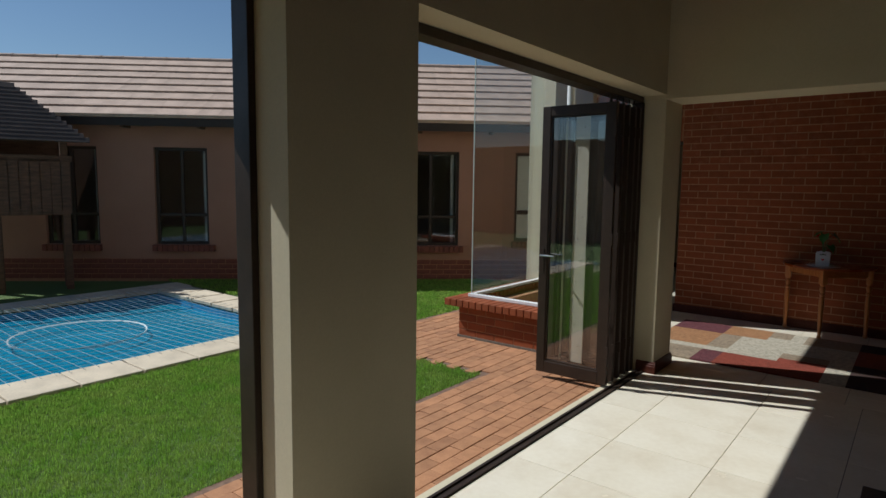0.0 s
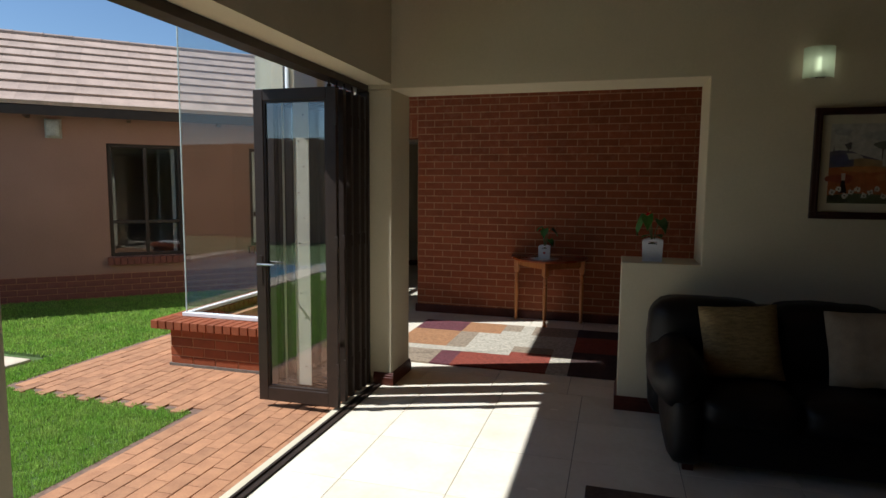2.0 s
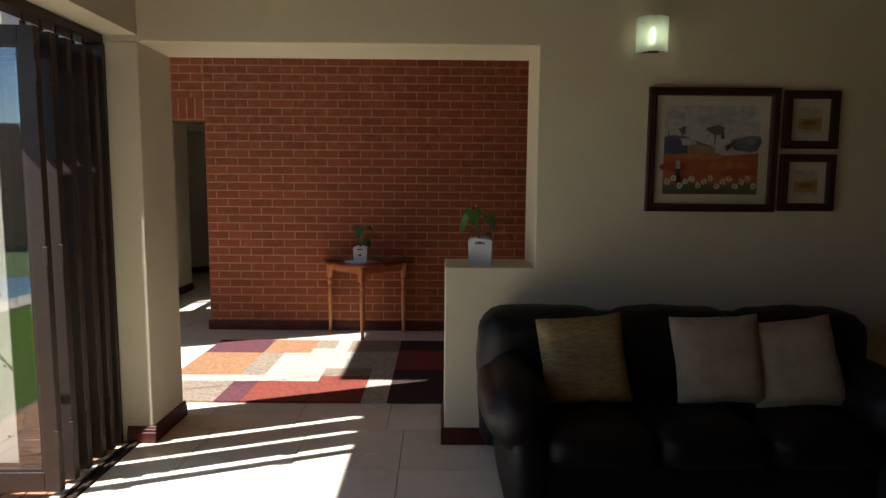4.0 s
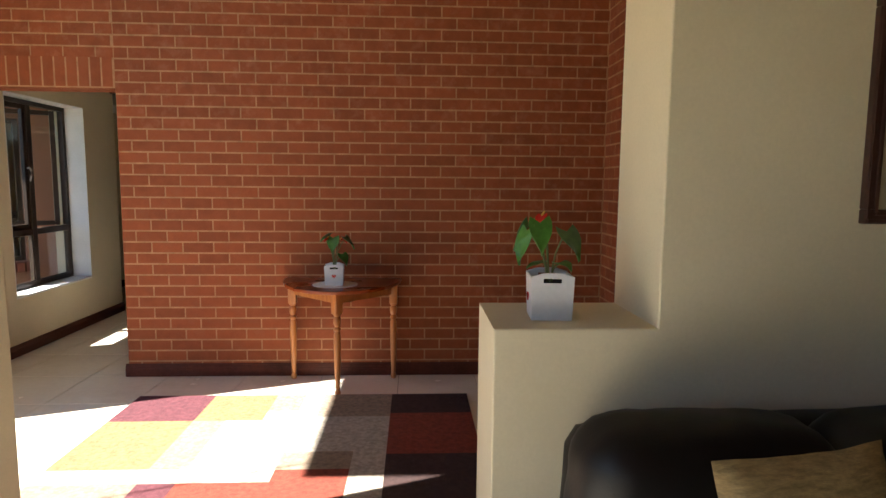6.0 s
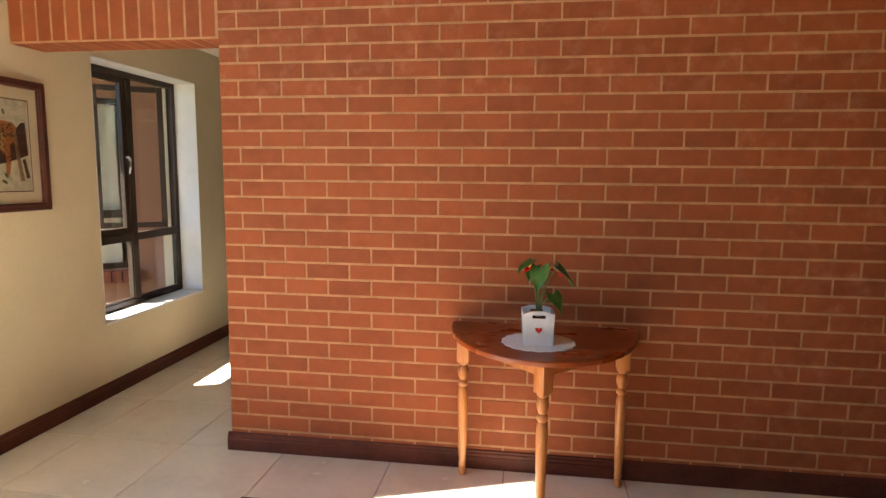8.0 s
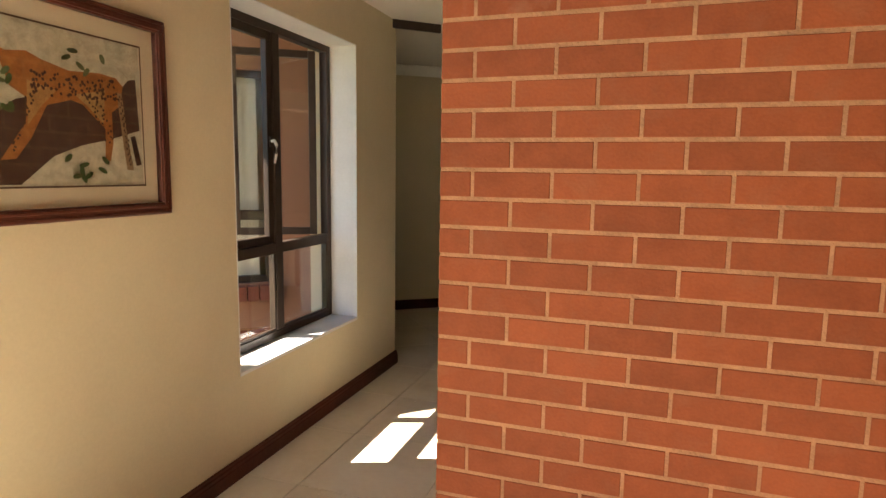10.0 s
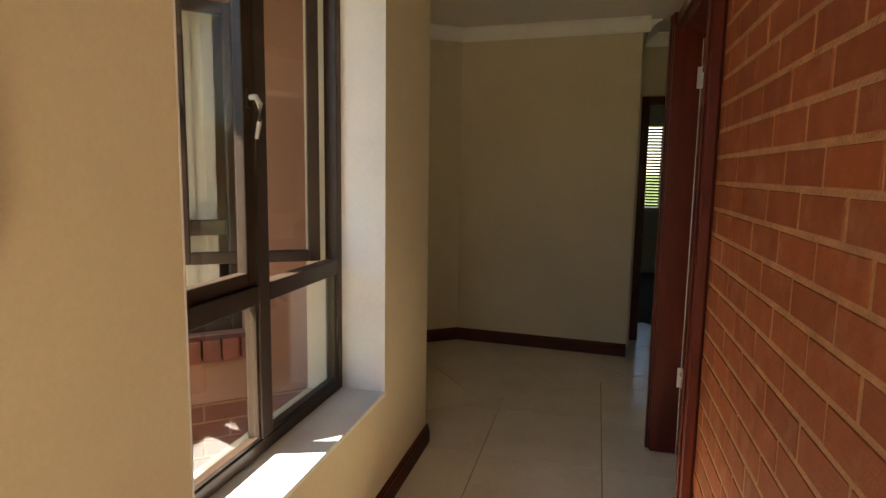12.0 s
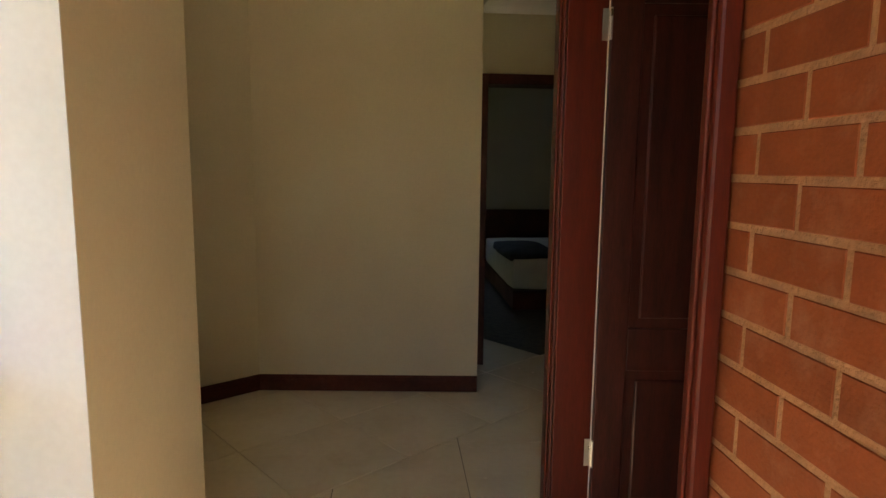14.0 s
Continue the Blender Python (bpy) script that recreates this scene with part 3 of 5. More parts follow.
for u in np.arange(U0, U1 + 0.5, 1.2):
    r = boxed(u - 0.025, -0.28, 2.47, u + 0.025, 0.0, 2.57, m=WING_M)
    bmesh.ops.recalc_face_normals(r, faces=r.faces)
    part("rafter", r, WOODDARK, house)


def far_window(a, b, drawn):
    z0, z1 = 0.64 if a > 0 else 0.55, 2.17
    win = bmesh.new()
    f = 0.05
    wide = b - a > 1.2
    n, s = (4, 0.036) if wide else (2, f / 2)
    cross = z0 + 0.50
    xs = [a + f / 2 + (b - a - f) * i / n for i in range(n + 1)]
    spec = [(a, z0, a + f, z1), (b - f, z0, b, z1), (a + f, z0, b - f, z0 + f), (a + f, z1 - f, b - f, z1)]
    spec += [(x - s, z0 + f, x + s, z1 - f) for x in xs[1:-1]]
    spec += [(x0 + s, cross - s, x1 - s, cross + s) for x0, x1 in zip(xs, xs[1:])]
    for p in spec:
        box(win, p[0], 0.06, p[1], p[2], 0.11, p[3], bevel=0.006, m=WING_M)
    bmesh.ops.recalc_face_normals(win, faces=win.faces)
    o = part("window", win, ALU, house, "brown aluminium window")
    g = part("pane", boxed(a + f * 0.5, 0.08, z0 + f * 0.5, b - f * 0.5, 0.086, z1 - f * 0.5, m=WING_M), GLASS, o)
    g.visible_shadow = False
    for u in np.arange(a - 0.04, b + 0.03, 0.085):
        s = boxed(u, -0.09, z0 - 0.11, u + 0.075, 0.05, z0 - 0.005, bevel=0.004, m=WING_M)
        bmesh.ops.recalc_face_normals(s, faces=s.faces)
        part("sill_brick", s, WING_BRICK_SHADE, house)
    c = bmesh.new()
    k = int((b - a) * drawn / 0.05)
    for i in range(k):
        box(c, b - f - 0.03 - i * 0.05 - 0.05, 0.2 + 0.015 * (i % 2), z0 + 0.02, b - f - 0.03 - i * 0.05, 0.215 + 0.015 * (i % 2), z1, m=WING_M)
    bmesh.ops.recalc_face_normals(c, faces=c.faces)
    part("curtain", c, CORNICE if drawn > 0.5 else CURTAIN, house, "pale linen curtain")


for a, b in LENGTHS:
    far_window(a, b, 0.99 if a > 0 else 0.10)

# garden wall that closes the court
garden = boxed(-16.0, -8.3, -0.3, -1.6, -8.0, 3.0)
box(garden, -16.3, -8.3, -0.3, -16.0, 2.0, 2.4)
setting("wall_garden", garden, SALMON, "plain salmon wall round the garden", "wall")

# wall lamp on the far wing
# Greyish beige for the lamp's plate and cover.
BULKHEAD = material("beige_lamp_cover", (0.40, 0.365, 0.30), 0.5, vary=0.12, scale=14, bump=0.05)
lamp = thing("wall_lamp", "square outdoor wall lamp on salmon plaster", "wall lamp", WING_M @ pose(-2.02, -0.001, 2.34))
part("back_plate", boxed(-0.10, -0.02, -0.13, 0.10, 0, 0.13, bevel=0.006), BULKHEAD, lamp)
part("shade", boxed(-0.085, -0.11, -0.11, 0.085, -0.02, 0.11, bevel=0.03), BULKHEAD, lamp, smooth=True)

# eave of the lounge roof above the folding doors
eave = bmesh.new()
box(eave, -2.13, -3.9, 2.60, W_OUT, 4.85, 2.66)
part("soffit", eave, SKIRT, thing("eave", "dark timber roof eave above the folding doors", "eave", kind="structure"))
# eave added over the passage window; its shadow keeps sun off the opening's side
part("soffit", boxed(-4.22, 8.3, 2.52, -3.502, 9.92, 2.58, bevel=0.004), SKIRT, thing("eave_passage", "dark timber eave added above the passage window to block sun", "eave", kind="structure"))
roof2 = bmesh.new()
box(roof2, -2.17, -4.2, 2.66, W_OUT, 4.9, 2.72)
box(roof2, W_OUT - 0.02, -5.3, 3.91, 8.4, 5.0, 4.0)
setting("roof_lounge", roof2, ROOFTILE, "tiled roof over the lounge", "roof")
gut = bmesh.new()
box(gut, -2.20, -4.0, 2.58, -2.131, 4.85, 2.60)
box(gut, -2.21, -4.0, 2.58, -2.20, 4.85, 2.73)
setting("gutter", gut, ALU, "brown gutter along the eave", "gutter")


# ---- folding doors and their frames ----
def door_frame(name, y0, y1, label):
    f = thing(name, label, "door frame", kind="structure")
    if y0 < 0:
        part("jamb", boxed(-1.50, y0, 0.0, -1.40, y0 + 0.03, HEAD_W - 0.052, bevel=0.004), ALU, f)
    part("jamb", boxed(-1.50, y1 - 0.03, 0.0, -1.40, y1, HEAD_W - 0.052, bevel=0.004), ALU, f)
    part("head_track", boxed(-1.526, y0, HEAD_W - 0.052, -1.41, y1, HEAD_W - 0.002, bevel=0.004), ALU, f)
    t = boxed(-1.372, y0, -0.004, -1.352, y1, 0.012, bevel=0.002)
    box(t, -1.322, y0, -0.004, -1.302, y1, 0.012, bevel=0.002)
    box(t, -1.352, y0, -0.004, -1.322, y1, 0.002)
    part("floor_track", t, ALU, f, "dark floor track")
    part("threshold", boxed(-1.43, y0, -0.03, -1.374, y1, 0.002, bevel=0.004), PLASTER, f, "pale sill strip")
    return f


door_frame("door_1", 1.93, NY0, "dark bronze frame of the folding doors, standing open")
door_frame("door_2", -0.3, 1.25, "dark bronze frame of a second door opening")
LEAF = 0.63


def leaf(handle):
    d = thing("folding_door", "folded-back bronze aluminium door leaf with clear glass", "folding door", group="folding door leaves")
    z0, z1, s, t = 0.025, 2.253, 0.075, 0.021
    part("stile", boxed(-LEAF, -t, z0, -LEAF + s, t, z1, bevel=0.004), ALU, d)
    part("stile", boxed(-s, -t, z0, 0, t, z1, bevel=0.004), ALU, d)
    part("rail", boxed(-LEAF + s, -t, z0, -s, t, z0 + 0.10, bevel=0.004), ALU, d)
    part("rail", boxed(-LEAF + s, -t, z1 - 0.08, -s, t, z1, bevel=0.004), ALU, d)
    bead = boxed(-LEAF + s, -0.014, z0 + 0.10, -LEAF + s + 0.014, 0.014, z1 - 0.08)
    box(bead, -s - 0.014, -0.014, z0 + 0.10, -s, 0.014, z1 - 0.08)
    box(bead, -LEAF + s + 0.014, -0.014, z0 + 0.10, -s - 0.014, 0.014, z0 + 0.114)
    box(bead, -LEAF + s + 0.014, -0.014, z1 - 0.094, -s - 0.014, 0.014, z1 - 0.08)
    part("bead", bead, ALU, d)
    g = part("pane", boxed(-LEAF + s + 0.004, -0.003, z0 + 0.104, -s - 0.004, 0.003, z1 - 0.084), DOORGLASS, d)
    g.visible_shadow = False
    for z in (0.25, 1.15, 2.0):
        part("hinge", boxed(-0.012, -t - 0.012, z, 0.012, -t, z + 0.09, bevel=0.003), ALU, d)
    part("roller", lathe([(0.014, 0), (0.014, 0.02), (0.006, 0.024), (0.006, 0.06), (0.016, 0.062), (0.016, 0.075)], 12, pose(-0.06, 0, z1)), ALU, d)
    if handle:
        x = -LEAF + 0.036
        plate = part("lock_plate", boxed(x - 0.014, -t - 0.005, 0.88, x + 0.014, -t, 1.09, bevel=0.002), ALU, d)
        part("lever", tube([(x, -t, 1.03), (x, -t - 0.045, 1.03), (x + 0.02, -t - 0.052, 1.03), (x + 0.13, -t - 0.052, 1.03)], 0.008), STEEL, plate, "brushed steel lever", True)
        part("lever", tube([(x, t, 1.03), (x, t + 0.045, 1.03), (x + 0.02, t + 0.052, 1.03), (x + 0.13, t + 0.052, 1.03)], 0.008), STEEL, plate, "brushed steel lever", True)
    return d


first = leaf(True)
STRIP = material("cream_strip", (0.52, 0.48, 0.38), 0.6, vary=0.06, scale=8, bump=0.05)
strip = part("mounting_strip", box(boxed(-0.365, 0.055, 0.14, -0.245, 0.062, 2.18, bevel=0.002), -0.455, 0.055, 0.14, -0.438, 0.062, 2.18, bevel=0.002), STRIP, first, "cream strip with screw holes")
for i in range(11):
    part("screw", lathe([(0.005, 0), (0.005, 0.002), (0.003, 0.003)], 8, pose(-0.325 if i % 2 else -0.285, 0.055, 0.28 + 0.18 * i, 90)), ALU, strip)
first.matrix_basis = pose(-1.375, 4.43, 0, 0, 0, 1.0)
other = leaf(False)
other.matrix_basis = pose(-1.375, 4.55, 0, 0, 0, -1.5)
for y, turn in ((4.67, 1.5), (4.80, -1.0), (4.90, 0.6)):
    copy_thing(other, pose(-1.375, y, 0, 0, 0, turn))

# ---- glass bay on its brick dwarf wall ----
BAYX, BAYY = -3.30, 5.24
bay = thing("wall_bay", "low brick wall with overhanging ledge under the glass bay", "brick wall", kind="structure")
m_ = boxed(-3.345, 5.075, -0.08, W_OUT, 5.32, 0.315)
box(m_, -3.345, 5.32, -0.08, -3.12, 6.73, 0.315)
part("core", m_, MORTAR, bay)
glazing = thing("window_bay", "frameless corner glazing with a white base frame", "window", kind="structure")
b_ = boxed(BAYX - 0.03, BAYY - 0.03, 0.392, W_OUT, BAYY + 0.03, 0.425, bevel=0.003)
box(b_, BAYX - 0.03, BAYY + 0.03, 0.392, BAYX + 0.03, 6.73, 0.425, bevel=0.003)
part("base_frame", b_, WHITEMETAL, glazing, "white aluminium base frame")
for g in (boxed(BAYX, BAYY - 0.005, 0.42, W_OUT, BAYY + 0.005, H_HALL), boxed(BAYX - 0.005, BAYY + 0.006, 0.42, BAYX + 0.005, 6.73, H_HALL)):
    part("pane", g, GLASS, glazing).visible_shadow = False
part("edge", boxed(BAYX - 0.006, BAYY - 0.006, 0.42, BAYX + 0.003, BAYY + 0.003, H_HALL), material("polished_glass_edge", (0.55, 0.62, 0.56), 0.2, vary=0.03, bump=0), glazing)
setting("roof_bay", boxed(-3.5, 5.0, H_HALL, W_OUT, 6.73, H_HALL + 0.15), CEILING, "flat roof over the bay", "roof")
setting("wall_bay_post", boxed(HXO, 6.73, H_HALL - 0.3, HX, 6.75, H_HALL), PLASTER, "plaster band above the bay", "wall")
part("downpipe", tube([(-2.05, 4.98, 0.0), (-2.05, 4.98, 2.62)], 0.035, 12), WHITEMETAL,
     thing("rainwater_pipe", "pale round rainwater pipe under the eave", "downpipe"), smooth=True)


# ---- passage window ----
def bars(spec, t0, t1, bevel=0.004, axis="x"):
    bm = bmesh.new()
    for a, z0, b, z1 in spec:
        box(bm, t0, a, z0, t1, b, z1, bevel=bevel)
    return bm


win = thing("window_1", "bronze aluminium window with one sash standing open", "window", kind="structure")
y0, y1, z0, z1, f = WY0 + 0.002, WY1 - 0.002, WZ0 + 0.001, WZ1 - 0.002, 0.045
ym, zt = 9.122, 1.03
part("window_frame", bars([(y0, z0, y0 + f, z1), (y1 - f, z0, y1, z1), (y0 + f, z0, y1 - f, z0 + f), (y0 + f, z1 - f, y1 - f, z1), (ym - 0.032, z0 + f, ym + 0.032, z1 - f),
                           (y0 + f, zt - 0.03, ym - 0.032, zt + 0.03), (ym + 0.032, zt - 0.03, y1 - f, zt + 0.03)], -3.392, -3.337), ALU, win)
for a, b in ((y0 + f, ym - 0.032), (ym + 0.032, y1 - f)):
    part("pane", boxed(-3.367, a, z0 + f, -3.361, b, zt - 0.03), GLASS, win).visible_shadow = False
    part("bead", bars([(a, z0 + f, a + 0.012, zt - 0.03), (b - 0.012, z0 + f, b, zt - 0.03), (a + 0.012, z0 + f, b - 0.012, z0 + f + 0.012)], -3.358, -3.344, 0.002), ALU, win)


def sash(m, w, h, handle_side):
    """A casement sash: hinge at the origin, reaching along -y."""
    s = part("sash", bars([(-w, 0, -w + 0.045, h), (-0.045, 0, 0, h), (-w + 0.045, 0, -0.045, 0.045), (-w + 0.045, h - 0.045, -0.045, h)], -0.018, 0.018), ALU, win)
    s.matrix_basis = m
    part("pane", boxed(-0.003, -w + 0.04, 0.04, 0.003, -0.04, h - 0.04), GLASS, s)
    y = -w + 0.022 if handle_side < 0 else -0.022
    hz = h * 0.44
    part("handle", tube([(0.018, y, hz + 0.06), (0.045, y, hz + 0.062), (0.058, y, hz + 0.04), (0.056, y, hz - 0.01), (0.045, y, hz - 0.06)], [0.009, 0.009, 0.009, 0.008, 0.006]), PALEMETAL if handle_side > 0 else ALU, s, "pale metal window handle" if handle_side > 0 else "dark window handle", True)
    part("handle_base", boxed(0.016, y - 0.012, hz + 0.03, 0.026, y + 0.012, hz + 0.085, bevel=0.003), ALU, s)
    return s


SH = z1 - f - zt - 0.03
sash(pose(-3.367, ym - 0.030, zt + 0.03), ym - 0.032 - y0 - f, SH, 1)
sash(pose(-3.395, y1 - f - 0.04, zt + 0.03, 0, 0, -57), y1 - f - ym - 0.03, SH, -1)

# ---- mahogany door at the end of the brick side ----
frame_ = thing("door_3", "mahogany door frame with moulded architrave", "door frame", kind="structure")
D0, D1, DH = BE, 10.66, 2.13
part("jamb", boxed(-1.972, D0 + 0.001, 0, -1.76, D0 + 0.045, DH, bevel=0.004), MAHOGANY, frame_)
part("jamb", boxed(-2.012, D1 - 0.075, 0, -1.76, D1, DH, bevel=0.004), MAHOGANY, frame_)
part("head", boxed(-1.985, D0 + 0.045, DH - 0.05, -1.76, D1 - 0.075, DH, bevel=0.004), MAHOGANY, frame_)
for a, b in ((D0 - 0.028, D0 + 0.02), (D1 - 0.055, D1 + 0.03)):
    o = -0.022 if b > D1 else 0.0
    c = boxed(-1.998 + o, a, 0, -1.955, b, DH + 0.06, bevel=0.008)
    box(c, -2.008 + o, a + 0.012, 0, -1.998 + o, b - 0.016, DH + 0.05, bevel=0.004)
    part("architrave", c, MAHOGANY, frame_)
part("architrave", boxed(-2.0, D0 + 0.02, DH, -1.955, D1 - 0.055, DH + 0.06, bevel=0.008), MAHOGANY, frame_)


def panel_door(name, w, h, label, m, mat=MAHOGANY, kind=""):
    """A panelled leaf: hinge at the origin, reaching along +x, faces on -y and +y."""
    d = thing(name, label, "door", m, kind=kind)
    st, t = 0.105, 0.02
    part("stile", boxed(0, -t, 0.008, st, t, h, bevel=0.004), mat, d)
    part("stile", boxed(w - st, -t, 0.008, w, t, h, bevel=0.004), mat, d)
    part("stile", boxed(w / 2 - 0.05, -t, 0.008, w / 2 + 0.05, t, h, bevel=0.004), mat, d)
    rails = ((0.008, 0.21), (0.72, 0.87), (h - 0.12, h))
    for a, b in rails:
        part("rail", boxed(st, -t, a, w / 2 - 0.05, t, b, bevel=0.003), mat, d)
        part("rail", boxed(w / 2 + 0.05, -t, a, w - st, t, b, bevel=0.003), mat, d)
    for (_, a), (b, _) in zip(rails, rails[1:]):
        for x0, x1 in ((st, w / 2 - 0.05), (w / 2 + 0.05, w - st)):
            p = boxed(x0, -0.008, a, x1, 0.008, b)
            box(p, x0 + 0.035, -0.016, a + 0.035, x1 - 0.035, 0.016, b - 0.035, bevel=0.007)
            part("panel", p, mat, d)
    return d


HINGE_Y = D1 - 0.1
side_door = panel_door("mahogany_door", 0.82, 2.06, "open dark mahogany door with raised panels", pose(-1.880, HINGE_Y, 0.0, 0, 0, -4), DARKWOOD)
for z in (0.415, 1.875):
    part("hinge", box(boxed(-0.024, -0.006, z - 0.05, 0.0, -0.002, z + 0.05, bevel=0.001), -0.004, -0.024, z - 0.05, 0.004, -0.016, z + 0.05, bevel=0.002), STEEL, side_door, "steel butt hinge")
# added pale strip draws the light that shows in the hinge gap
part("gap_line", boxed(-0.010, -0.0235, 0.02, -0.006, -0.0205, 2.05), STRIP_PALE, side_door, "pale strip for the bright line in the hinge gap")
part("knob", tube([(0.76, -0.02, 1.02), (0.76, -0.06, 1.02), (0.66, -0.065, 1.02)], 0.008), STEEL, side_door, "steel lever handle", True)

# bedroom door frame in the recess
fr = thing("door_4", "dark timber frame of the open bedroom door", "door frame", kind="structure")
part("jamb", boxed(-2.018, 12.755, 0, -1.945, 12.945, 2.055, bevel=0.005), SKIRT, fr)
part("jamb", boxed(-1.22, 12.755, 0, -1.152, 12.945, 2.055, bevel=0.005), SKIRT, fr)
part("head", boxed(-1.945, 12.755, 1.985, -1.22, 12.945, 2.055, bevel=0.005), SKIRT, fr)

# entrance door in the hall's east wall
fr = thing("door_5", "dark mahogany frame of the entrance door", "door frame", kind="structure")
part("jamb", boxed(HALL_E - 0.02, 7.37, 0, HALL_E + 0.14, 7.498, 3.10, bevel=0.006), DARKWOOD, fr)
part("jamb", boxed(HALL_E - 0.02, 6.052, 0, HALL_E + 0.14, 6.16, 3.10, bevel=0.006), DARKWOOD, fr)
part("head", boxed(HALL_E - 0.02, 6.16, 3.0, HALL_E + 0.14, 7.37, 3.10, bevel=0.006), DARKWOOD, fr)
for y in (7.368, 6.764):
    panel_door("entrance_door", 0.602, 2.99, "closed tall dark mahogany entrance door leaf", pose(HALL_E + 0.09, y, 0, 0, 0, -90), DARKWOOD)


# ---- lounge furniture ----
LEATHER = material("black_leather", (0.007, 0.0058, 0.0055), 0.5, vary=0.15, scale=5, fine=160, bump=0.35, depth=0.002, spec=0.25)
CUSHION = material("taupe_cushion", (0.33, 0.255, 0.165), 0.85, vary=0.12, scale=12, fine=180, bump=0.4, depth=0.003)
GOLD = material("gold_cushion", (0.30, 0.205, 0.078), 0.75, vary=0.22, scale=22, fine=90, bump=0.5, depth=0.004, stretch=(1, 1, 4))


def puffy(x0, y0, z0, x1, y1, z1, puff=0.05, cuts=6, round_=0.07, seed=0):
    """An upholstered block: rounded and swollen, with a little unevenness."""
    bm = boxed(-0.5, -0.5, -0.5, 0.5, 0.5, 0.5)
    bmesh.ops.subdivide_edges(bm, edges=bm.edges, cuts=cuts, use_grid_fill=True)
    size = Vector((x1 - x0, y1 - y0, z1 - z0))
    mid = Vector(((x0 + x1) / 2, (y0 + y1) / 2, (z0 + z1) / 2))
    for v in bm.verts:
        p = Vector((v.co.x * size.x, v.co.y * size.y, v.co.z * size.z))
        inner = Vector([max(-max(s / 2 - round_, 0), min(max(s / 2 - round_, 0), c)) for c, s in zip(p, size)])
        off = p - inner
        if off.length > 1e-6:
            p = inner + off.normalized() * min(off.length, round_)
        u = [1 - (2 * c) ** 2 for c in v.co]
        swell = puff * Vector((math.copysign(max(u[1], 0) * max(u[2], 0), v.co.x) * (abs(v.co.x) > 0.49),
                               math.copysign(max(u[0], 0) * max(u[2], 0), v.co.y) * (abs(v.co.y) > 0.49),
                               math.copysign(max(u[0], 0) * max(u[1], 0), v.co.z) * (abs(v.co.z) > 0.49)))
        v.co = mid + p + swell + 0.007 * noise.noise_vector((p + mid) * 6 + Vector((seed, 0, 0))) + 0.0035 * noise.noise_vector((p + mid) * 17 + Vector((0, seed, 0)))
    return bm


def sofa(name, w, seats, label, m, category="sofa"):
    """Back towards +y, left end at x = 0; depth 0.9."""
    s = thing(name, label, category, m)
    part("base", puffy(0.12, 0.05, 0.05, w - 0.12, 0.86, 0.32, 0.01, 6, 0.05), LEATHER, s, smooth=True)
    for k, x in enumerate((0.0, w - 0.27)):
        arm = part("armrest", puffy(x, -0.02, 0.36, x + 0.27, 0.72, 0.67, 0.03, 10, 0.13, 1 + k), LEATHER, s, smooth=True)
        inset = 0.09 * (1 - k)
        part("arm_panel", puffy(x + inset, 0.01, 0.04, x + inset + 0.18, 0.84, 0.46, 0.025, 8, 0.06, 3 + k), LEATHER, arm, smooth=True)
    part("back_frame", puffy(0.02, 0.68, 0.05, w - 0.02, 0.92, 0.83, 0.02, 8, 0.10, 5), LEATHER, s, smooth=True)
    k, kb = (w - 0.50) / seats, w / seats
    for i in range(seats):
        a, b = 0.25 + i * k, i * kb
        part("seat_cushion", puffy(a, 0.0, 0.28, a + k - 0.006, 0.66, 0.46, 0.03, 10, 0.07, 6 + i), LEATHER, s, smooth=True)
        part("back_cushion", puffy(b + 0.004, 0.49, 0.42, b + kb - 0.004, 0.80, 0.885, 0.025, 12, 0.10, 10 + i), LEATHER, s, smooth=True)
    for x in (0.2, w - 0.2):
        for y in (0.1, 0.8):
            part("foot", boxed(x - 0.03, y - 0.03, 0, x + 0.03, y + 0.03, 0.06, bevel=0.005), SKIRT, s)
    return s


sofa("sofa", 2.02, 3, "black leather three-seat sofa against the cream wall", pose(0.705, 4.10, 0))
sofa("armchair", 1.05, 1, "black leather armchair beside the sofa", pose(3.05, 4.35, 0, 0, 0, -90), "armchair")


def pillow(m, mat, label, w=0.44):
    bm = bmesh.new()
    n = 14
    grid = {}
    for side in (1, -1):
        for i in range(n + 1):
            for j in range(n + 1):
                u, v = 2 * i / n - 1, 2 * j / n - 1
                rim = (1 - u ** 4) * (1 - v ** 4)
                if rim <= 0 and side < 0:
                    continue
                pull = 1 - 0.06 * (1 - abs(u)) * abs(v) ** 3 - 0.06 * (1 - abs(v)) * abs(u) ** 3
                d = side * 0.075 * max(rim, 0) ** 0.55
                p = Vector((u * w / 2 * pull, d, v * w / 2 * pull))
                grid[side, i, j] = bm.verts.new(p + 0.008 * noise.noise_vector(p * 9))
    at = lambda s, i, j: grid.get((s, i, j)) or grid[1, i, j]
    for side in (1, -1):
        for i in range(n):
            for j in range(n):
                q = [at(side, i, j), at(side, i + 1, j), at(side, i + 1, j + 1), at(side, i, j + 1)]
                bm.faces.new(q if side < 0 else q[::-1])
    return whole("throw_pillow", bm, mat, label, "pillow", m=m, smooth=True, group="pillows on the sofa")


pillow(pose(1.20, 4.49, 0.685, -18, -4, 4), GOLD, "gold patterned throw pillow leaning on the black sofa")
pillow(pose(1.87, 4.49, 0.69, -18, -3, -3), CUSHION, "taupe throw pillow leaning on the black sofa")
pillow(pose(2.235, 4.47, 0.68, -20, -8, -6), CUSHION, "taupe throw pillow leaning on the black sofa")

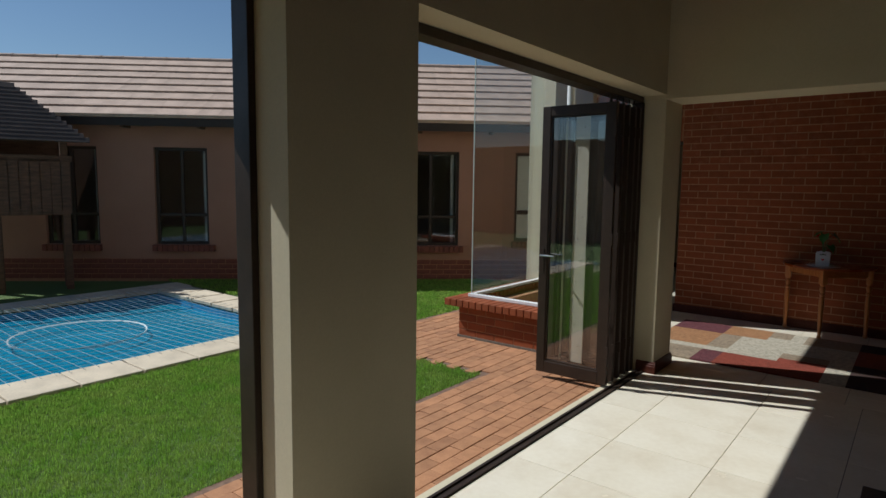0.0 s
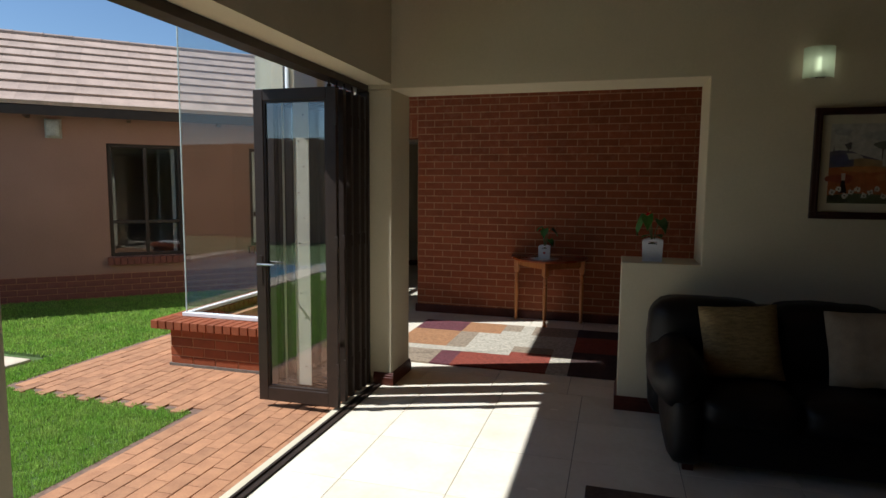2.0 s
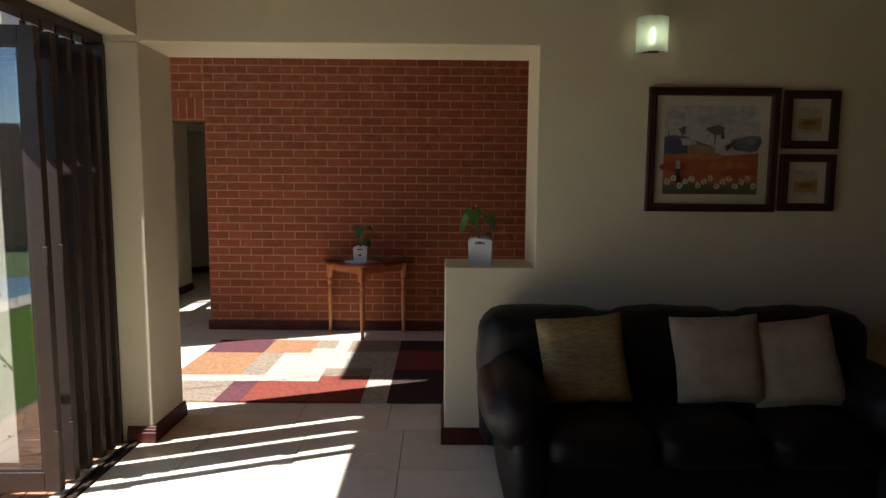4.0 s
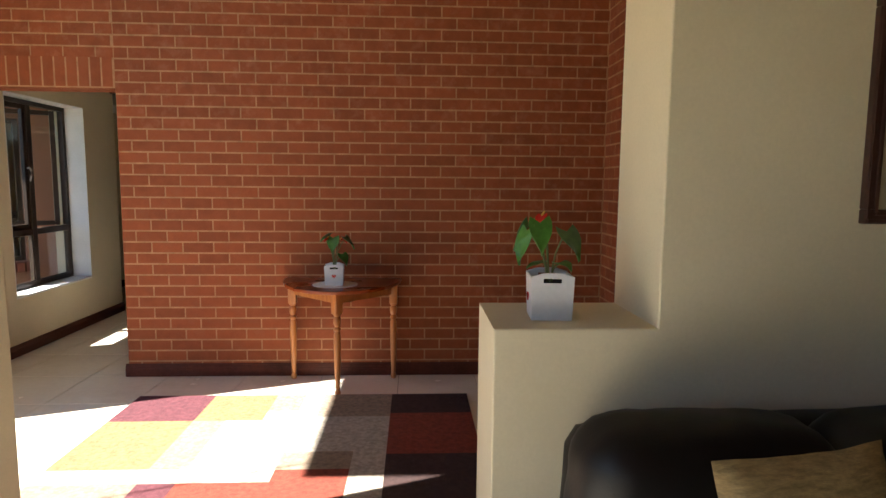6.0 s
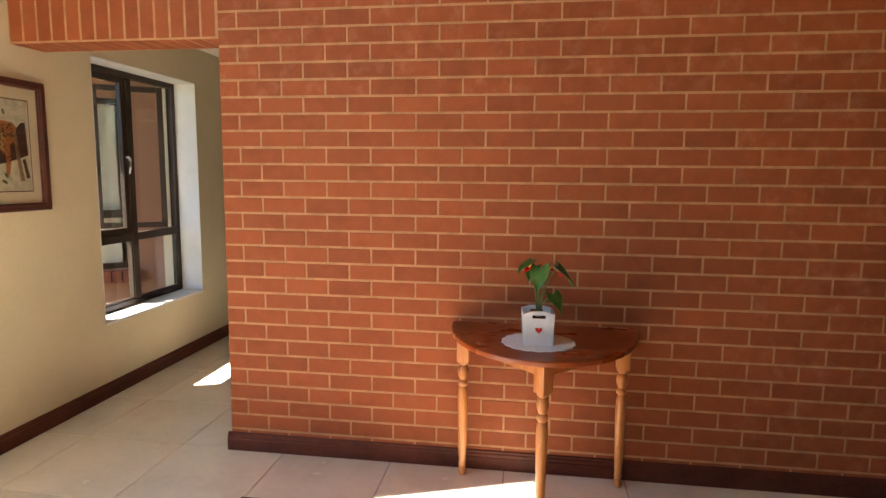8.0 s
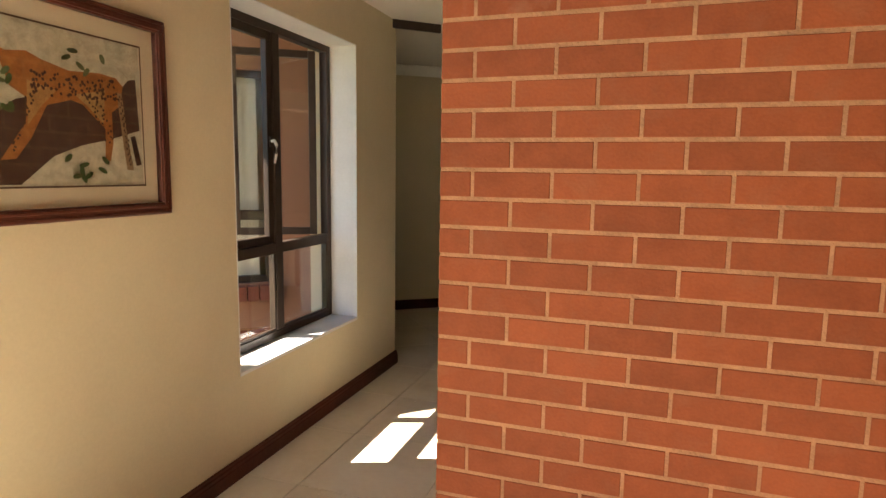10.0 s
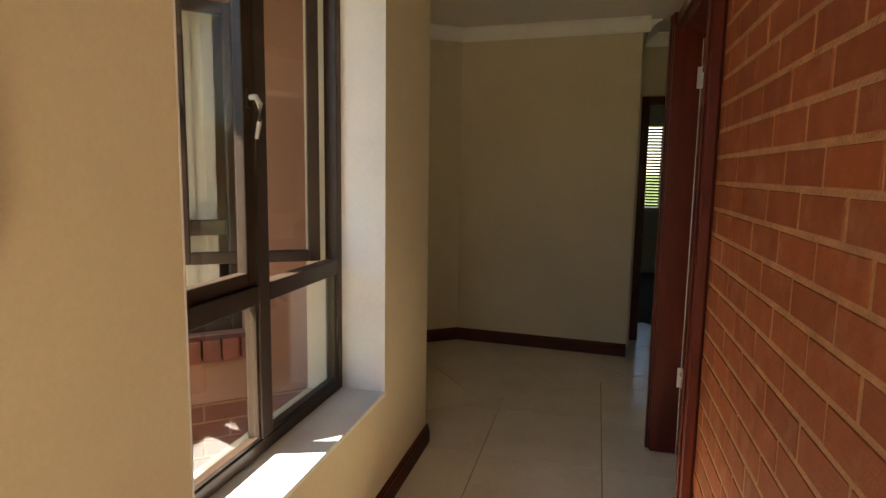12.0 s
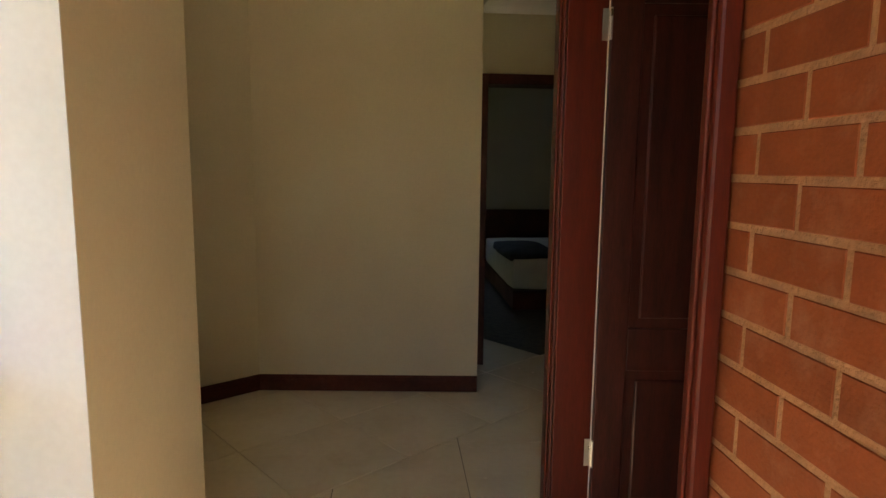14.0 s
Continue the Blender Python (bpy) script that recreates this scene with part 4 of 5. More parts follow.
# ---- pictures ----
MAT_BOARD = material("cream_mount_board", (0.74, 0.68, 0.52), 0.8, vary=0.03, bump=0.02)
PICFRAME = material("dark_frame_wood", (0.045, 0.018, 0.013), 0.35, vary=0.2, scale=8, bump=0.05)
BROWNFRAME = material("brown_frame_wood", (0.085, 0.025, 0.017), 0.35, vary=0.2, scale=8, bump=0.05)
PICGLASS = glass("picture_glass", (0.98, 0.98, 0.97), gloss=0.07)
_paints = {}


def paint(colour):
    if colour not in _paints:
        _paints[colour] = material("paint", colour, 0.8, vary=0.15, scale=25, fine=120, bump=0.1, depth=0.001)
    return _paints[colour]


def shape(outline, level):
    """A flat painted patch on a picture, in the plane x, z, its face towards -y."""
    bm = bmesh.new()
    bm.faces.new([bm.verts.new((x, -0.0046 - 0.00003 * level, z)) for x, z in outline])
    bmesh.ops.recalc_face_normals(bm, faces=bm.faces)
    if bm.faces and next(iter(bm.faces)).normal.y > 0:
        bmesh.ops.reverse_faces(bm, faces=bm.faces[:])
    return bm


def blob(cx, cz, rx, rz, k=14, seed=1, rough=0.15, turn=0.0):
    out = []
    for i in range(k):
        a = 2 * math.pi * i / k
        r = 1 + rough * noise.noise(Vector((math.cos(a) * 1.3 + seed, math.sin(a) * 1.3, seed)))
        x, z = rx * r * math.cos(a), rz * r * math.sin(a)
        out.append((cx + x * math.cos(turn) - z * math.sin(turn), cz + x * math.sin(turn) + z * math.cos(turn)))
    return out


def picture(w, h, rim, mount, label, m, wood, patches, depth=0.028):
    """Frame w by h hung with its back at y = 0, centred at the origin, facing -y."""
    p = thing("framed_picture", label, "picture", m)
    fr = bmesh.new()
    for a in ((-w / 2, -h / 2, w / 2, -h / 2 + rim), (-w / 2, h / 2 - rim, w / 2, h / 2), (-w / 2, -h / 2 + rim, -w / 2 + rim, h / 2 - rim), (w / 2 - rim, -h / 2 + rim, w / 2, h / 2 - rim)):
        box(fr, a[0], -depth, a[1], a[2], 0, a[3], bevel=0.005)
    frame_part = part("frame", fr, wood, p)
    for inset, lift in ((rim * 0.22, 0.004), (rim * 0.72, 0.006)):
        bead, k = bmesh.new(), rim * 0.12
        x, z = w / 2 - inset, h / 2 - inset
        for a in ((-x, -z - k, x, -z + k), (-x, z - k, x, z + k), (-x - k, -z + k, -x + k, z - k), (x - k, -z + k, x + k, z - k)):
            box(bead, a[0], -depth - lift, a[1], a[2], -depth + 0.002, a[3], bevel=0.0015)
        part("moulding", bead, wood, frame_part)
    part("mount", boxed(-w / 2 + rim, -0.008, -h / 2 + rim, w / 2 - rim, -0.003, h / 2 - rim, m=pose(0, 0.004, 0)), MAT_BOARD, p)
    iw, ih = w / 2 - rim - mount, h / 2 - rim - mount
    for k, (colour, outline) in enumerate(patches):
        part("print", shape([(x * iw, z * ih) for x, z in outline], k), paint(colour), p)
    part("pane", boxed(-w / 2 + rim, -0.017, -h / 2 + rim, w / 2 - rim, -0.0155, h / 2 - rim), PICGLASS, p).visible_shadow = False
    return p


rect = lambda a, b, c, d: [(a, b), (c, b), (c, d), (a, d)]
land = [((0.60, 0.585, 0.54), rect(-1, -1, 1, 1)), ((0.47, 0.47, 0.48), blob(-0.74, 0.80, 0.2, 0.09, seed=3, rough=0.5)), ((0.50, 0.50, 0.50), blob(0.1, 0.70, 0.55, 0.10, seed=5, rough=0.5)),
        ((0.52, 0.52, 0.53), blob(0.62, 0.80, 0.3, 0.10, seed=6, rough=0.5)),
        ((0.13, 0.12, 0.20), [(-1, 0.30), (-0.8, 0.34), (-0.55, 0.31), (-0.3, 0.20), (0.0, 0.10), (0.1, -0.1), (-1, -0.12)]), ((0.07, 0.08, 0.20), blob(-0.78, 0.08, 0.2, 0.16, seed=2, rough=0.4)),
        ((0.40, 0.28, 0.13), [(-0.5, 0.16), (-0.2, 0.12), (0.15, 0.06), (0.2, -0.14), (-0.5, -0.14)]), ((0.55, 0.52, 0.46), [(-0.66, 0.27), (-0.4, 0.25), (-0.3, 0.14), (-0.6, 0.10)]),
        ((0.15, 0.17, 0.21), blob(0.72, 0.16, 0.34, 0.17, seed=7, rough=0.5)), ((0.22, 0.24, 0.27), blob(0.9, 0.25, 0.14, 0.1, seed=9, rough=0.5)),
        ((0.50, 0.13, 0.035), [(-1, -0.10), (-0.4, -0.06), (0.3, -0.12), (1, -0.06), (1, -0.80), (-1, -0.80)]), ((0.57, 0.24, 0.07), blob(-0.3, -0.14, 0.5, 0.08, seed=8, rough=0.5)),
        ((0.40, 0.065, 0.03), blob(-0.75, -0.38, 0.28, 0.12, seed=11, rough=0.5)), ((0.55, 0.20, 0.06), blob(0.35, -0.34, 0.5, 0.09, seed=12, rough=0.5)), ((0.42, 0.08, 0.03), blob(0.6, -0.50, 0.4, 0.08, seed=13, rough=0.5)),
        ((0.62, 0.60, 0.54), [(0.08, -0.06), (0.30, -0.08), (0.28, 0.16), (0.18, 0.24), (0.08, 0.14)]), ((0.10, 0.07, 0.06), [(0.28, 0.10), (0.50, 0.24), (0.52, 0.20), (0.32, -0.02)]),
        ((0.16, 0.17, 0.15), blob(0.09, 0.46, 0.18, 0.10, seed=6, rough=0.6)), ((0.10, 0.08, 0.06), [(0.05, 0.38), (0.085, 0.38), (0.07, 0.12), (0.05, 0.12)]), ((0.10, 0.09, 0.09), [(0.20, 0.52), (0.23, 0.52), (0.27, 0.26), (0.18, 0.26)]),
        ((0.12, 0.11, 0.13), blob(-0.62, 0.45, 0.085, 0.07, seed=4, rough=0.9)), ((0.10, 0.09, 0.10), [(-0.65, 0.3), (-0.63, 0.44), (-0.61, 0.3)]), ((0.10, 0.09, 0.12), [(-0.94, 0.26), (-0.92, 0.46), (-0.90, 0.26)]),
        ((0.035, 0.02, 0.025), [(-0.78, -0.74), (-0.60, -0.74), (-0.66, -0.42), (-0.72, -0.42)]), ((0.60, 0.52, 0.44), rect(-0.73, -0.42, -0.65, -0.24)),
        ((0.10, 0.12, 0.055), [(-1, -0.80), (-0.5, -0.74), (0.2, -0.78), (1, -0.73), (1, -1), (-1, -1)])]
for i in range(15):
    x, z = -0.90 + 0.13 * i, -0.72 + 0.10 * math.sin(i * 2.1)
    land.append(((0.70, 0.67, 0.58), blob(x, z, 0.065, 0.07, 10, seed=20 + i, rough=0.7)))
    land.append(((0.12, 0.09, 0.05), blob(x, z, 0.02, 0.02, 6, seed=40 + i)))
picture(0.745, 0.70, 0.045, 0.055, "large dark-framed landscape painting above the black sofa", pose(2.03, NY0, 1.755), PICFRAME, land)
small = [((0.60, 0.55, 0.42), rect(-1, -1, 1, 1)), ((0.52, 0.30, 0.10), [(-1, 0.1), (1, 0.2), (1, -0.8), (-1, -0.7)]), ((0.35, 0.15, 0.06), blob(0, -0.2, 0.7, 0.2, seed=3))]
picture(0.315, 0.325, 0.045, 0.045, "small dark-framed landscape painting beside the larger one", pose(2.585, NY0, 1.93), PICFRAME, small)
picture(0.315, 0.325, 0.045, 0.045, "small dark-framed landscape painting below its twin", pose(2.585, NY0, 1.575), PICFRAME, small)

cat = [((0.58, 0.565, 0.44), rect(-1, -1, 1, 1)),
       ((0.055, 0.032, 0.025), [(-0.97, -0.30), (-0.55, 0.05), (-0.1, 0.2), (0.5, 0.25), (0.72, 0.36), (0.83, 0.50), (0.94, 0.53), (0.97, -0.20), (0.53, -0.36), (0.16, -0.46), (-0.17, -0.61), (-0.55, -0.97), (-0.95, -0.97)]),
       ((0.40, 0.16, 0.045), [(-0.78, 0.66), (-0.62, 0.60), (-0.41, 0.64), (-0.25, 0.57), (0.06, 0.49), (0.44, 0.53), (0.66, 0.50), (0.75, 0.40), (0.70, 0.12), (0.58, 0.02), (0.58, -0.40), (0.53, -0.66), (0.46, -0.64), (0.48, -0.22), (0.20, 0.08), (0.06, 0.12),
                              (-0.22, 0.02), (-0.41, -0.40), (-0.58, -0.66), (-0.74, -0.68), (-0.46, -0.22), (-0.43, 0.08), (-0.60, 0.20), (-0.67, 0.45)]),
       ((0.47, 0.27, 0.10), [(-0.42, 0.30), (-0.1, 0.22), (-0.28, 0.0), (-0.44, -0.25)]), ((0.46, 0.28, 0.11), [(0.1, 0.2), (0.5, 0.3), (0.46, -0.15), (0.25, 0.08)]),
       ((0.30, 0.21, 0.12), [(0.66, 0.3), (0.73, 0.3), (0.80, -0.4), (0.86, -0.78), (0.76, -0.78), (0.71, -0.3)]), ((0.05, 0.033, 0.026), [(0.83, -0.3), (0.90, -0.28), (0.98, -0.70), (0.90, -0.72)])]
for i in range(110):
    u, v = random.random(), random.random()
    cat.append(((0.06, 0.03, 0.02), blob(-0.38 + 1.06 * u, 0.16 + 0.28 * v + 0.05 * (u - 0.5), 0.017, 0.022, 6, seed=i, rough=0.6)))
for i in range(34):
    u = i / 33
    cat.append(((0.06, 0.03, 0.02), blob(-0.40 - 0.26 * u + 0.05 * math.sin(i * 2.7), 0.12 - 0.68 * u, 0.014, 0.018, 6, seed=i, rough=0.6)))
    cat.append(((0.06, 0.03, 0.02), blob(0.28 + 0.24 * u + 0.07 * math.sin(i * 1.9), 0.2 - 0.6 * u ** 1.5, 0.014, 0.018, 6, seed=i + 50, rough=0.6)))
    cat.append(((0.05, 0.03, 0.02), blob(0.69 + 0.11 * u + 0.02 * math.sin(i * 2.2), 0.25 - 0.95 * u, 0.012, 0.017, 6, seed=i + 90, rough=0.6)))
for i in range(26):
    a = i * 2.4
    cat.append(((0.05, 0.12, 0.035) if i % 3 else (0.12, 0.17, 0.08), blob((-0.78 if i % 2 else 0.1 + 0.1 * (i % 4)) + 0.17 * math.sin(a), (0.10 if i % 2 else -0.76 if i % 6 else 0.62) + (0.28 if i % 2 else 0.13) * math.cos(a * 1.7), 0.07, 0.032, 8, seed=i, rough=0.3, turn=a)))
cat += [((0.10, 0.065, 0.04), rect(*e)) for e in ((-1.01, -1.015, 1.01, -0.99), (-1.01, 0.99, 1.01, 1.015), (-1.01, -0.99, -0.992, 0.99), (0.992, -0.99, 1.01, 0.99))]
picture(0.825, 0.72, 0.045, 0.067, "brown-framed picture of a spotted shape on a branch", pose(HX, 7.672, 1.656, 0, 0, 90), BROWNFRAME, cat)

# ---- wall lamp in the lounge ----
sconce = thing("wall_sconce", "frosted glass wall lamp, switched on, above the pictures", "wall lamp", pose(1.655, NY0, 2.38))
part("back_plate", boxed(-0.05, -0.02, -0.09, 0.05, 0, 0.06, bevel=0.006), STEEL, sconce)
sh = bmesh.new()
ring = [[], []]
for i in range(17):
    a = math.pi * i / 16
    for k, z in enumerate((-0.095, 0.095)):
        ring[k].append(sh.verts.new((0.088 * math.cos(a), -0.02 - 0.08 * math.sin(a), z)))
for i in range(16):
    sh.faces.new((ring[0][i], ring[0][i + 1], ring[1][i + 1], ring[1][i]))
FROST = bpy.data.materials.new("frosted_glass")
FROST.use_nodes = True
_n, _l = FROST.node_tree.nodes, FROST.node_tree.links
_t, _g, _x = _n.new("ShaderNodeBsdfTranslucent"), _n.new("ShaderNodeBsdfTransparent"), _n.new("ShaderNodeMixShader")
_t.inputs["Color"].default_value, _g.inputs["Color"].default_value = (0.66, 0.76, 0.58, 1), (0.72, 0.80, 0.66, 1)
_x.inputs[0].default_value = 0.16
_l.new(_t.outputs[0], _x.inputs[1])
_l.new(_g.outputs[0], _x.inputs[2])
_l.new(_x.outputs[0], _n["Material Output"].inputs[0])
part("shade", sh, FROST, sconce, "greenish frosted glass shade", True)
part("bulb", lathe([(0.006, -0.05), (0.011, -0.045), (0.011, 0.03), (0.004, 0.04)], 12, pose(0.0, -0.045, 0)), glow("lit_bulb", (1.0, 0.97, 0.72), 3.0), sconce, "small lit bulb")
part("stem", tube([(0, -0.01, -0.06), (0, -0.045, -0.075), (0, -0.045, -0.05)], 0.006), STEEL, sconce)

# ---- half-round table, pots and plants ----
PINE = material("red_stained_pine", (0.31, 0.068, 0.015), 0.28, vary=0.08, scale=2, fine=24, bump=0.02, depth=0.001, stretch=(1, 2, 2), tint=(0.21, 0.043, 0.012))
PINELEG = material("orange_pine", (0.46, 0.19, 0.055), 0.32, vary=0.15, scale=5, fine=45, bump=0.05, depth=0.001, stretch=(8, 8, 1), tint=(0.34, 0.12, 0.035))
TX, TY, TH = -0.275, 7.86, 0.785
table = thing("side_table", "half-round stained pine table with turned legs against brick", "table", pose(TX, TY, 0))
arc = [(0.445 * math.cos(a), -0.60 * math.sin(a)) for a in np.linspace(0, math.pi, 33)]
part("tabletop", prism([(0.445, 0.02)] + arc[::1] + [(-0.445, 0.02)], TH - 0.024, TH, 0.006), PINE, table)


def apron(a, b):
    a, b = Vector(a), Vector(b)
    way = (b - a).normalized()
    o = Vector((-way.y, way.x)) * 0.011
    return prism([tuple(a - o), tuple(b - o), tuple(b + o), tuple(a + o)], TH - 0.115, TH - 0.024)


LEGS = ((-0.385, -0.045), (0.385, -0.045), (0.0, -0.43))
part("apron", apron(LEGS[0], LEGS[2]), PINELEG, table)
part("apron", apron(LEGS[1], LEGS[2]), PINELEG, table)
part("apron", apron(LEGS[0], LEGS[1]), PINELEG, table)
PROFILE = [(0.014, 0.0), (0.020, 0.008), (0.023, 0.022), (0.019, 0.038), (0.014, 0.046), (0.020, 0.056), (0.017, 0.066), (0.021, 0.16), (0.0245, 0.30), (0.026, 0.40), (0.0235, 0.455),
           (0.016, 0.468), (0.025, 0.478), (0.027, 0.488), (0.023, 0.498), (0.016, 0.505), (0.024, 0.522), (0.028, 0.545), (0.024, 0.570), (0.016, 0.578), (0.026, 0.588), (0.028, 0.598)]
for k, (x, y) in enumerate(LEGS):
    leg = lathe(PROFILE, 20, pose(x, y, 0))
    turn = 45 if k == 2 else 0
    box(leg, -0.030, -0.030, 0.598, 0.030, 0.030, TH - 0.024, bevel=0.003, m=pose(x, y, 0, 0, 0, turn))
    part("leg", leg, PINELEG, table, smooth=True)

POTWHITE = material("white_washed_planter", (0.66, 0.66, 0.68), 0.55, vary=0.05, scale=9, bump=0.06)
SOIL = material("potting_soil", (0.03, 0.02, 0.013), 0.95, vary=0.3, scale=40, fine=120, bump=0.8, depth=0.01)
LEAFMAT = material("anthurium_leaf", (0.07, 0.19, 0.032), 0.32, vary=0.2, scale=12, fine=60, bump=0.1, depth=0.002, jitter=0.2, through_light=0.25)
STALK = material("plant_stalk", (0.13, 0.15, 0.05), 0.5, vary=0.2, scale=20, bump=0.1)
RED = material("red_spathe", (0.55, 0.012, 0.010), 0.22, vary=0.1, scale=15, bump=0.05)
YELLOW = material("yellow_spadix", (0.62, 0.36, 0.03), 0.5, vary=0.1, scale=60, bump=0.2)


def heart(size, m, thick=0.004):
    pts = []
    for i in range(22):
        a = 2 * math.pi * i / 22
        pts.append((size * 0.06 * math.sin(a) ** 3 * 10 / 1.0 * 0.85, size * 0.05 * (13 * math.cos(a) - 5 * math.cos(2 * a) - 2 * math.cos(3 * a) - math.cos(4 * a)) / 1.6))
    return prism(pts, 0, thick, m=m)


def heart_leaf(length, width, m):
    """A heart-shaped leaf from its stalk at the origin along +x, bent and folded along the midrib."""
    bm = bmesh.new()
    rows = []
    n = 9
    for i in range(n + 1):
        t = i / n
        half = width * (math.sin(math.pi * (0.12 + 0.88 * t) ** 0.62) ** 0.9) * (1 - t) ** 0.25 if t < 1 else 0.0
        x = length * t
        row = []
        for j in range(-3, 4):
            s = j / 3
            lobe = -0.20 * length * max(0, 1 - 3.2 * t) * abs(s)
            z = -0.22 * length * t * t + 0.10 * width * abs(s) ** 1.4 + 0.035 * length * math.sin(5 * t + 2 * s)
            row.append(bm.verts.new((x + lobe, half * s, z)))
        rows.append(row)
    for a, b in zip(rows, rows[1:]):
        for j in range(6):
            bm.faces.new((a[j], b[j], b[j + 1], a[j + 1]))
    bmesh.ops.remove_doubles(bm, verts=bm.verts, dist=1e-5)
    bmesh.ops.recalc_face_normals(bm, faces=bm.faces)
    bmesh.ops.solidify(bm, geom=bm.faces[:], thickness=0.0012)
    bm.transform(m)
    return bm


def planter(m, heart_face, stems, label):
    p = thing("potted_plant", label, "potted plant", m)
    w0, w1, h, t = 0.063, 0.068, 0.150, 0.005
    pot = bmesh.new()
    for k in range(4):
        turn = Matrix.Rotation(k * math.pi / 2, 4, "Z")
        slot = k % 2 == 0
        grid = bmesh.new()
        hz = [0.0, 0.10, 0.118, 0.133, h] if slot else [0.0, 0.10, 0.118, 0.130, 0.136]
        hx = [-1, -0.42, 0.42, 1]
        for side in (0, t):
            vs = [[grid.verts.new((u * (w0 + (w1 - w0) * z / h - (side if abs(u) == 1 else 0)), -(w0 + (w1 - w0) * z / h) + side, z - (0.012 * (abs(u) == 1) if z == hz[-1] and slot else 0))) for u in hx] for z in hz]
            for i in range(4):
                for j in range(3):
                    if slot and i == 2 and j == 1:
                        continue
                    q = (vs[i][j], vs[i][j + 1], vs[i + 1][j + 1], vs[i + 1][j])
                    grid.faces.new(q if side == 0 else q[::-1])
            if side == 0:
                outer = vs
            else:
                for j in range(3):
                    grid.faces.new((outer[4][j], outer[4][j + 1], vs[4][j + 1], vs[4][j]))
                if slot:
                    for a, b in (((2, 1), (2, 2)), ((3, 2), (3, 1)), ((3, 1), (2, 1)), ((2, 2), (3, 2))):
                        grid.faces.new((outer[a[0]][a[1]], outer[b[0]][b[1]], vs[b[0]][b[1]], vs[a[0]][a[1]]))
        grid.transform(turn)
        me = bpy.data.meshes.new("side")
        grid.to_mesh(me)
        grid.free()
        pot.from_mesh(me)
        bpy.data.meshes.remove(me)
    box(pot, -w0 + 0.002, -w0 + 0.002, 0.0, w0 - 0.002, w0 - 0.002, 0.006)
    part("pot", pot, POTWHITE, p, "white washed square planter with hand slots")
    turn = {"front": 0, "left": -90, "right": 90}[heart_face]
    part("heart", heart(0.030, pose(0, 0, 0, 0, 0, turn) @ pose(0, -0.0665, 0.068, 92)), RED, p, "small red heart")
    part("soil", boxed(-0.060, -0.060, 0.09, 0.060, 0.060, 0.112, bevel=0.004), SOIL, p)
    for k, (dx, dy, z, length, width, yaw, pitch, red) in enumerate(stems):
        tip = Vector((dx, dy, z))
        root = Vector((dx * 0.12, dy * 0.12, 0.11))
        mid = (root + tip) / 2 + Vector((-dx * 0.22, -dy * 0.22, 0.012))
        part("stem", tube([root, (root + mid) / 2 + Vector((-dx, -dy, 0)) * 0.06, mid, (mid + tip) / 2 + Vector((-dx, -dy, 0)) * 0.05, tip], 0.0032, 6), STALK, p, smooth=True)
        part("flower" if red else "leaf", heart_leaf(length, width, pose(*tip, 0, 0, yaw) @ pose(0, 0, 0, 0, pitch, 0)), RED if red else LEAFMAT, p, "glossy red flower" if red else "", True)
        if red:
            part("spadix", tube([tip, tip + Vector((0.008, -0.006, 0.014))], [0.004, 0.0025], 8), YELLOW, p, "yellow spadix")
    return p


STEMS = ((-0.078, -0.020, 0.278, 0.110, 0.038, 215, 62, 0), (-0.040, -0.035, 0.305, 0.105, 0.039, 275, 58, 0), (-0.068, 0.035, 0.300, 0.105, 0.038, 150, 52, 0), (0.045, -0.030, 0.278, 0.105, 0.043, 302, 44, 0),
         (0.030, -0.020, 0.178, 0.070, 0.030, 290, 2, 0), (-0.020, 0.020, 0.175, 0.060, 0.026, 200, 5, 0), (-0.030, 0.0, 0.325, 0.042, 0.021, 228, 38, 1))
planter(pose(0.727, 5.228, 1.0705, 0, 0, -4) @ Matrix.Scale(1.06, 4), "left", STEMS, "white planter with a red anthurium on the low wall")
STEMS2 = ((0.0, -0.030, 0.335, 0.110, 0.046, 255, 58, 0), (-0.030, 0.0, 0.362, 0.085, 0.040, 205, 24, 0), (0.080, 0.0, 0.340, 0.105, 0.042, 338, 38, 0), (0.060, -0.035, 0.220, 0.090, 0.042, 308, 46, 0),
          (-0.020, 0.030, 0.330, 0.085, 0.036, 120, 50, 0), (0.045, -0.010, 0.325, 0.055, 0.022, 345, 12, 1), (-0.045, -0.030, 0.335, 0.034, 0.018, 220, 30, 1))
planter(pose(-0.305, 7.545, TH + 0.0045, 0, 0, 4), "front", STEMS2, "white planter with a small red anthurium on the side table")

LACE = material("white_lace", (0.78, 0.76, 0.74), 0.9, vary=0.06, scale=60, fine=220, bump=0.5, depth=0.003)
doily = []
for i in range(96):
    a = 2 * math.pi * i / 96
    r = 0.155 + 0.009 * abs(math.sin(a * 9))
    doily.append((r * math.cos(a), r * 0.94 * math.sin(a)))
whole("doily", prism(doily, 0, 0.003), LACE, "scalloped white lace doily on the side table", "doily", m=pose(-0.30, 7.545, TH + 0.001))


# ---- rugs ----
def pile(name, colour):
    return material(name, colour, 0.97, vary=0.20, scale=38, fine=240, bump=0.8, depth=0.012)


